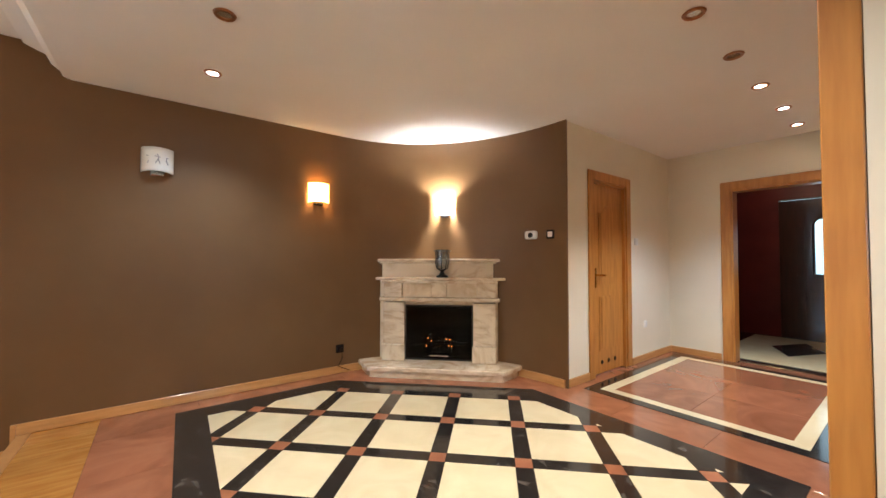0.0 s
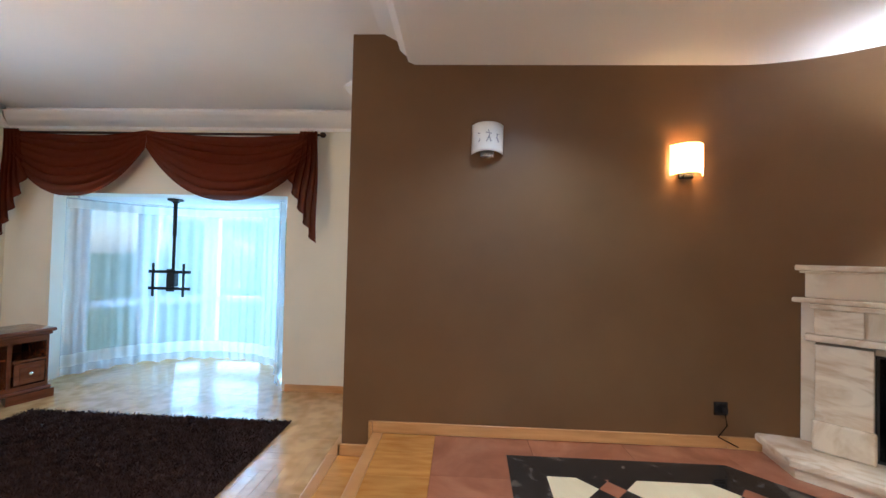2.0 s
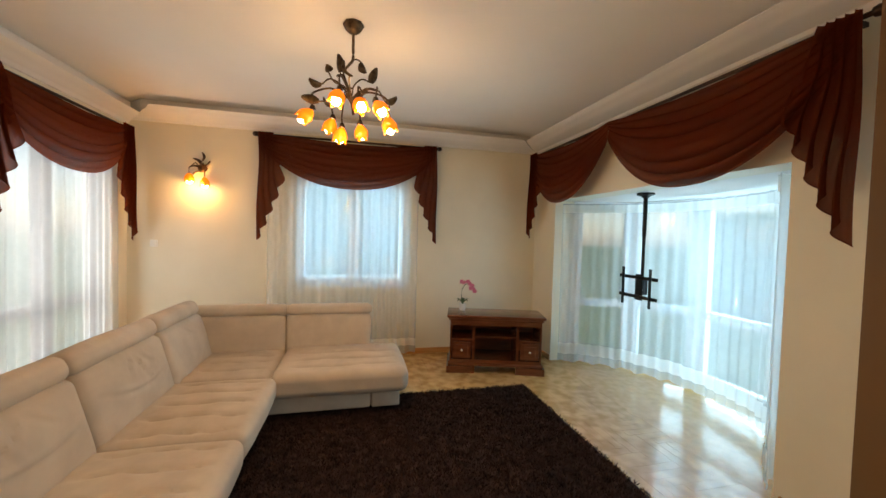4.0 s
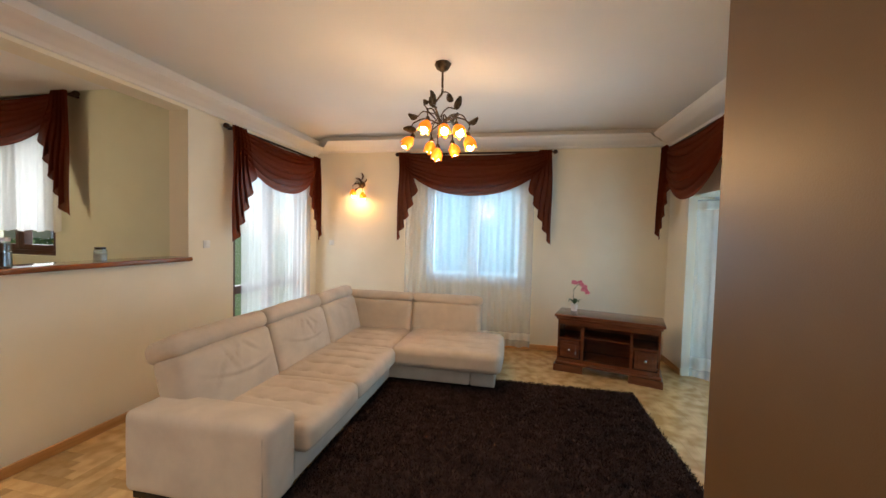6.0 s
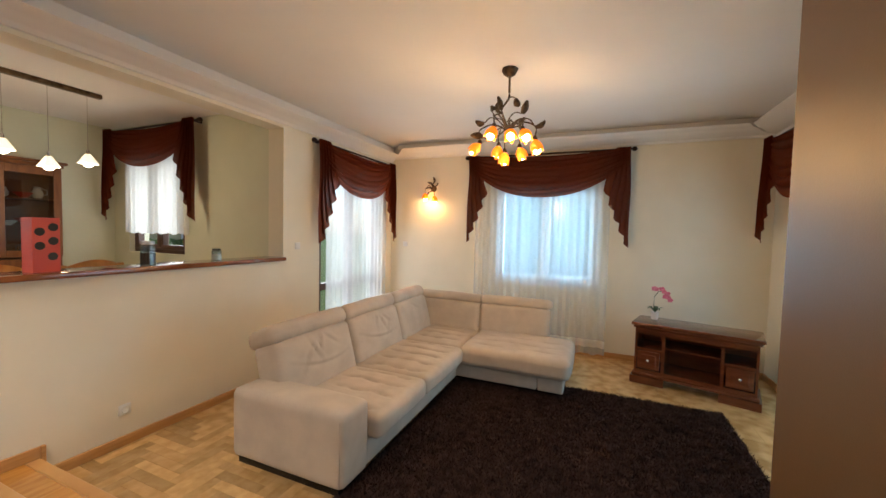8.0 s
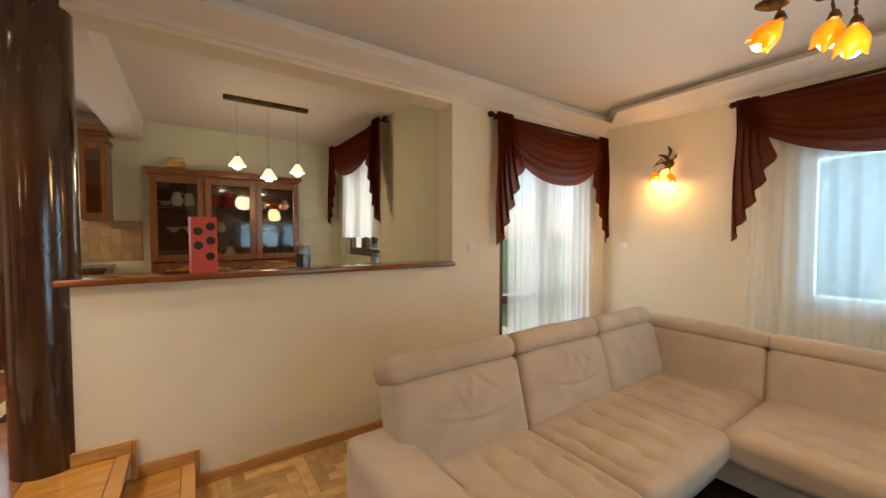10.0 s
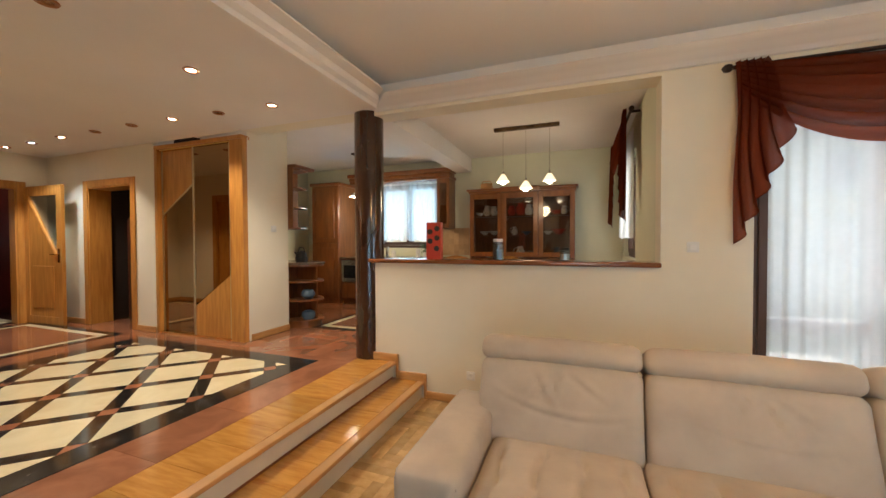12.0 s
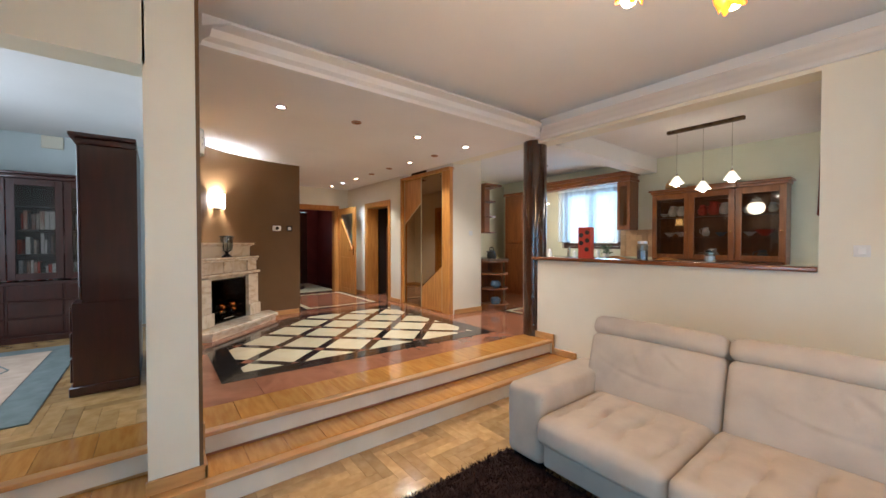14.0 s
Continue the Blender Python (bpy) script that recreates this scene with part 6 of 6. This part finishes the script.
def hedge(name, x0, x1, y0, y1, h, n, seed, material, label):
    rng = random.Random(seed)
    vs, fs = [], []
    for _ in range(n):
        x, y, z = rng.uniform(x0, x1), rng.uniform(y0, y1), L - 0.2 + h * rng.random() ** 0.8
        if noise.noise((x * 0.9, y * 0.9, z * 1.1)) < -0.12 - 0.2 * (1 - z / h):
            continue
        a = Euler((rng.uniform(0, 6.3), rng.uniform(0, 6.3), rng.uniform(0, 6.3)))
        s = rng.uniform(0.05, 0.11)
        k = len(vs)
        for px, py in ((-1, 0), (0, -0.45), (1, 0), (0, 0.45)):
            v = Vector((px * s, py * s, 0))
            v.rotate(a)
            vs.append((x + v.x, y + v.y, z + v.z))
        fs.append((k, k + 1, k + 2, k + 3))
    me = bpy.data.meshes.new(name)
    me.from_pydata(vs, [], fs)
    me.materials.append(M[material])
    return tagged(new(name, me), label, "hedge", kind="stuff")


hedge("garden_hedge", -10.5, -9.2, -1.0, 8.0, 3.0, 26000, 31, "hedge", "dense green garden shrubs beyond the window")
hedge("garden_shrub", -9.3, -8.6, 2.6, 5.2, 2.6, 8000, 32, "gold", "yellow-green autumn shrub beyond the window")
hedge("garden_hedge", -9.0, -1.0, -6.5, -5.6, 1.5, 16000, 33, "hedge", "green garden hedge beyond the terrace")
hedge("garden_shrub", -7.2, -5.2, -4.6, -3.6, 2.3, 7000, 34, "gold", "yellow autumn shrub beside the terrace")
hedge("garden_hedge", -9.0, 3.0, 12.0, 13.5, 2.6, 20000, 35, "hedge", "green garden hedge beyond the bay window")


def far_house(m, label):
    e = thing("house", m, label, "house")
    Build().box(-4.5, 4.5, -3, 3, 0, 5.4).ob("wall", "house", e)
    for s in (-1, 1):
        Build().prism([(-5, 0), (5, 0), (5, 4.3), (-5, 4.3)], 0, 0.15, 0, pose(0, s * 3.6, 5.2, 0, 0, 0 if s < 0 else 180) @ pose(0, 0, 0, 35, 0, 0)).ob("roof", "roof", e)
    for x in (-2.6, 0, 2.6):
        for z in (0.9, 3.4):
            for s in (-1, 1):
                Build().box(x - 0.55, x + 0.55, s * 3.03 - 0.03, s * 3.03 + 0.03, z, z + 1.3).ob("window", "frame", e)
                Build().box(x - 0.48, x + 0.48, s * 3.05 - 0.03, s * 3.05 + 0.03, z + 0.07, z + 1.23).ob("pane", "dark", e)


far_house(pose(-7.5, -15, L - 0.2, 0, 0, 10), "pale yellow house with a red roof")
far_house(pose(-7, 26, L - 0.2, 0, 0, -8), "pale yellow house with a red roof")
far_house(pose(-24, 5, L - 0.2, 0, 0, 80), "pale yellow house with a red roof")


# ---- floor pieces ----
def clip(poly, a, c):
    """Keeps the part of a convex polygon to the left of the line from a to c."""
    out = []
    for p, q in zip(poly, poly[1:] + poly[:1]):
        sp = (c[0] - a[0]) * (p[1] - a[1]) - (c[1] - a[1]) * (p[0] - a[0])
        sq = (c[0] - a[0]) * (q[1] - a[1]) - (c[1] - a[1]) * (q[0] - a[0])
        if sp >= 0:
            out.append(p)
        if sp * sq < 0:
            k = sp / (sp - sq)
            out.append((p[0] + k * (q[0] - p[0]), p[1] + k * (q[1] - p[1])))
    return out


def area(p):
    return 0.5 * abs(sum(a[0] * c[1] - c[0] * a[1] for a, c in zip(p, p[1:] + p[:1]))) if len(p) > 2 else 0


def inset(poly, d):
    """A convex counterclockwise polygon moved inwards by d."""
    out = poly
    for a, c in zip(poly, poly[1:] + poly[:1]):
        l = math.hypot(c[0] - a[0], c[1] - a[1])
        n = (-(c[1] - a[1]) / l * d, (c[0] - a[0]) / l * d)
        out = clip(out, (a[0] + n[0], a[1] + n[1]), (c[0] + n[0], c[1] + n[1]))
    return out


OUT = [(-0.05, 0.73), (2.66, 0.73), (2.66, 2.54), (1.34, 3.86), (0.07, 3.86)]
INN = inset(OUT, 0.20)
carpet = structure(Build().prism(inset(OUT, 0.003), -0.011, -0.002).ob("floor_inlay", "black"), "polished black and cream marble inlay floor")
for (a, c), (i, k) in zip(zip(OUT, OUT[1:] + OUT[:1]), zip(INN, INN[1:] + INN[:1])):
    Build().prism([a, c, k, i], -0.002, 0.004, 0.001).ob("border_slab", "black", carpet)
PITCH, U0, V0, ST = 0.505, -1.61, 2.935, 0.05
R2 = math.sqrt(0.5)


def uv(u, v):
    return ((u + v) * R2, (v - u) * R2)


for i in range(-5, 9):
    for j in range(-7, 3):
        u, v = U0 + i * PITCH, V0 + j * PITCH
        for name, box, mt in (("cream_tile", (u + ST, u + PITCH - ST, v + ST, v + PITCH - ST), "cream"), ("small_tile", (u - ST, u + ST, v - ST, v + ST), "pink"),
                              ("black_strip", (u - ST, u + ST, v + ST, v + PITCH - ST), "black"), ("black_strip", (u + ST, u + PITCH - ST, v - ST, v + ST), "black")):
            g = 0.0012
            p = [uv(box[0] + g, box[2] + g), uv(box[0] + g, box[3] - g), uv(box[1] - g, box[3] - g), uv(box[1] - g, box[2] + g)][::-1]
            for a, c in zip(INN, INN[1:] + INN[:1]):
                p = clip(p, a, c) if len(p) > 2 else []
            if area(p) > 0.0004:
                Build().prism(p, -0.002, 0.004, 0.0008).ob(name, mt, carpet)


def framed_mat(name, x0, x1, y0, y1, label):
    """A rose field with a cream and a black marble band round it."""
    root = structure(Build().box(x0 + 0.005, x1 - 0.005, y0 + 0.005, y1 - 0.005, -0.011, 0.0015).ob(name, "pink"), label)
    at, z = 0.0, 0.005
    for w, mt in ((0.10, "black"), (0.09, "cream")):
        a0, a1, c0, c1 = x0 + at, x1 - at, y0 + at, y1 - at
        for o, q in (((a0, c0), ((a1, c0), (a1 - w, c0 + w), (a0 + w, c0 + w))), ((a1, c0), ((a1, c1), (a1 - w, c1 - w), (a1 - w, c0 + w))),
                     ((a1, c1), ((a0, c1), (a0 + w, c1 - w), (a1 - w, c1 - w))), ((a0, c1), ((a0, c0), (a0 + w, c0 + w), (a0 + w, c1 - w)))):
            Build().prism([o, *q], 0.0015, z, 0.001).ob("band_slab", mt, root)
        at += w + 0.001
    n = 3
    for i in range(n):
        for j in range(2):
            xa, ya = x0 + at + (x1 - x0 - 2 * at) * i / n, y0 + at + (y1 - y0 - 2 * at) * j / 2
            Build().box(xa + 0.001, xa + (x1 - x0 - 2 * at) / n - 0.001, ya + 0.001, ya + (y1 - y0 - 2 * at) / 2 - 0.001, 0.0015, z, 0.0008, 1).ob("field_slab", "pink", root)


framed_mat("floor_hall_mat", 3.05, 5.10, 0.70, 2.27, "rose marble panel with cream and black bands")
framed_mat("floor_kitchen_mat", -0.1, 1.02, -1.95, -0.42, "rose marble panel with cream and black bands")

pinks = structure(Build().box(-0.36, -0.35, 0.6, 0.61, -0.05, -0.04).ob("floor_marble", "pink"), "polished rose marble slabs")
shared = {}
holes = ((-0.08, 2.66, 0.76, 2.55), (3.05, 5.1, 0.70, 2.27))
for i in range(10):
    for j in range(-5, 7):
        x0, y0 = -0.369 + i * 0.6, 0.02 + j * 0.6
        x1, y1 = min(x0 + 0.6, 5.2), min(y0 + 0.6, 4.08)
        if x1 - x0 < 0.05 or y1 - y0 < 0.05:
            continue
        if y0 < -0.1 and x0 > 3.0:
            continue
        if any(x0 > h[0] and x1 < h[1] and y0 > h[2] and y1 < h[3] for h in holes):
            continue
        key = (round(x1 - x0, 3), round(y1 - y0, 3))
        if key not in shared:
            o = Build().box(0.0008, key[0] - 0.0008, 0.0008, key[1] - 0.0008, -0.0119, 0.0, 0.0006, 1).ob("marble_slab", "pink", pinks)
            shared[key] = o.data
        else:
            o = new("marble_slab", shared[key])
            o.parent = pinks
        o.location = (x0, y0, 0)


def herringbone(root, x0, x1, y0, y1, z, near, skip=None, w=0.075, n=5, budget=280):
    """Oak strips in a herringbone; the nearer ones are pieces of their own."""
    l, data, rest, left = w * n, {}, Build(), budget
    for k in range(int((y0 - l) / w) - 12, int(y1 / w) + 12):
        for m in range(-30, 31):
            ox, oy = k * w + 2 * l * m, k * w
            for a, c, dx, dy in ((ox, oy, l, w), (ox, oy + w, w, l)):
                p, q, r, s = max(a, x0), min(a + dx, x1), max(c, y0), min(c + dy, y1)
                if q - p < 0.012 or s - r < 0.012:
                    continue
                if skip and p > skip[0] and q < skip[1] and r > skip[2] and s < skip[3]:
                    continue
                g = 0.0006
                if near(p, q, r, s) and left > 0:
                    left -= 1
                    key = (round(q - p, 4), round(s - r, 4))
                    if key not in data:
                        data[key] = Build().box(g, key[0] - g, g, key[1] - g, -0.0115, 0, 0.0008, 1).ob("parquet_strip", "parq", root).data
                        o = root.children[-1]
                    else:
                        o = new("parquet_strip", data[key])
                        o.parent = root
                    o.location = (p, r, z)
                else:
                    rest.box(p + g, q - g, r + g, s - g, z - 0.0115, z - random.uniform(0, 0.0006))
    tagged(rest.ob("parquet_strips", "parqs", root), kind="stuff")


M["parqs"] = mat("oak_parquet_varied", (0.64, 0.40, 0.17), (0.44, 0.25, 0.09), 0.22, 9.0, 0.02, 90, coat=0.5, detail=1.0)
herringbone(bpy.data.objects["floor_living"], -5.4, -1.06, 0.48, 5.58, L, lambda p, q, r, s: p > -2.15 and r < 3.9, (-4.0, -1.8, 2.4, 4.7))
herringbone(bpy.data.objects["floor_library"], -0.36, 3.4, 4.32, 6.6, 0.0, lambda p, q, r, s: p < 0.75 and r < 5.3, (0.1, 2.4, 5.0, 6.2), 0.10, 5, 120)
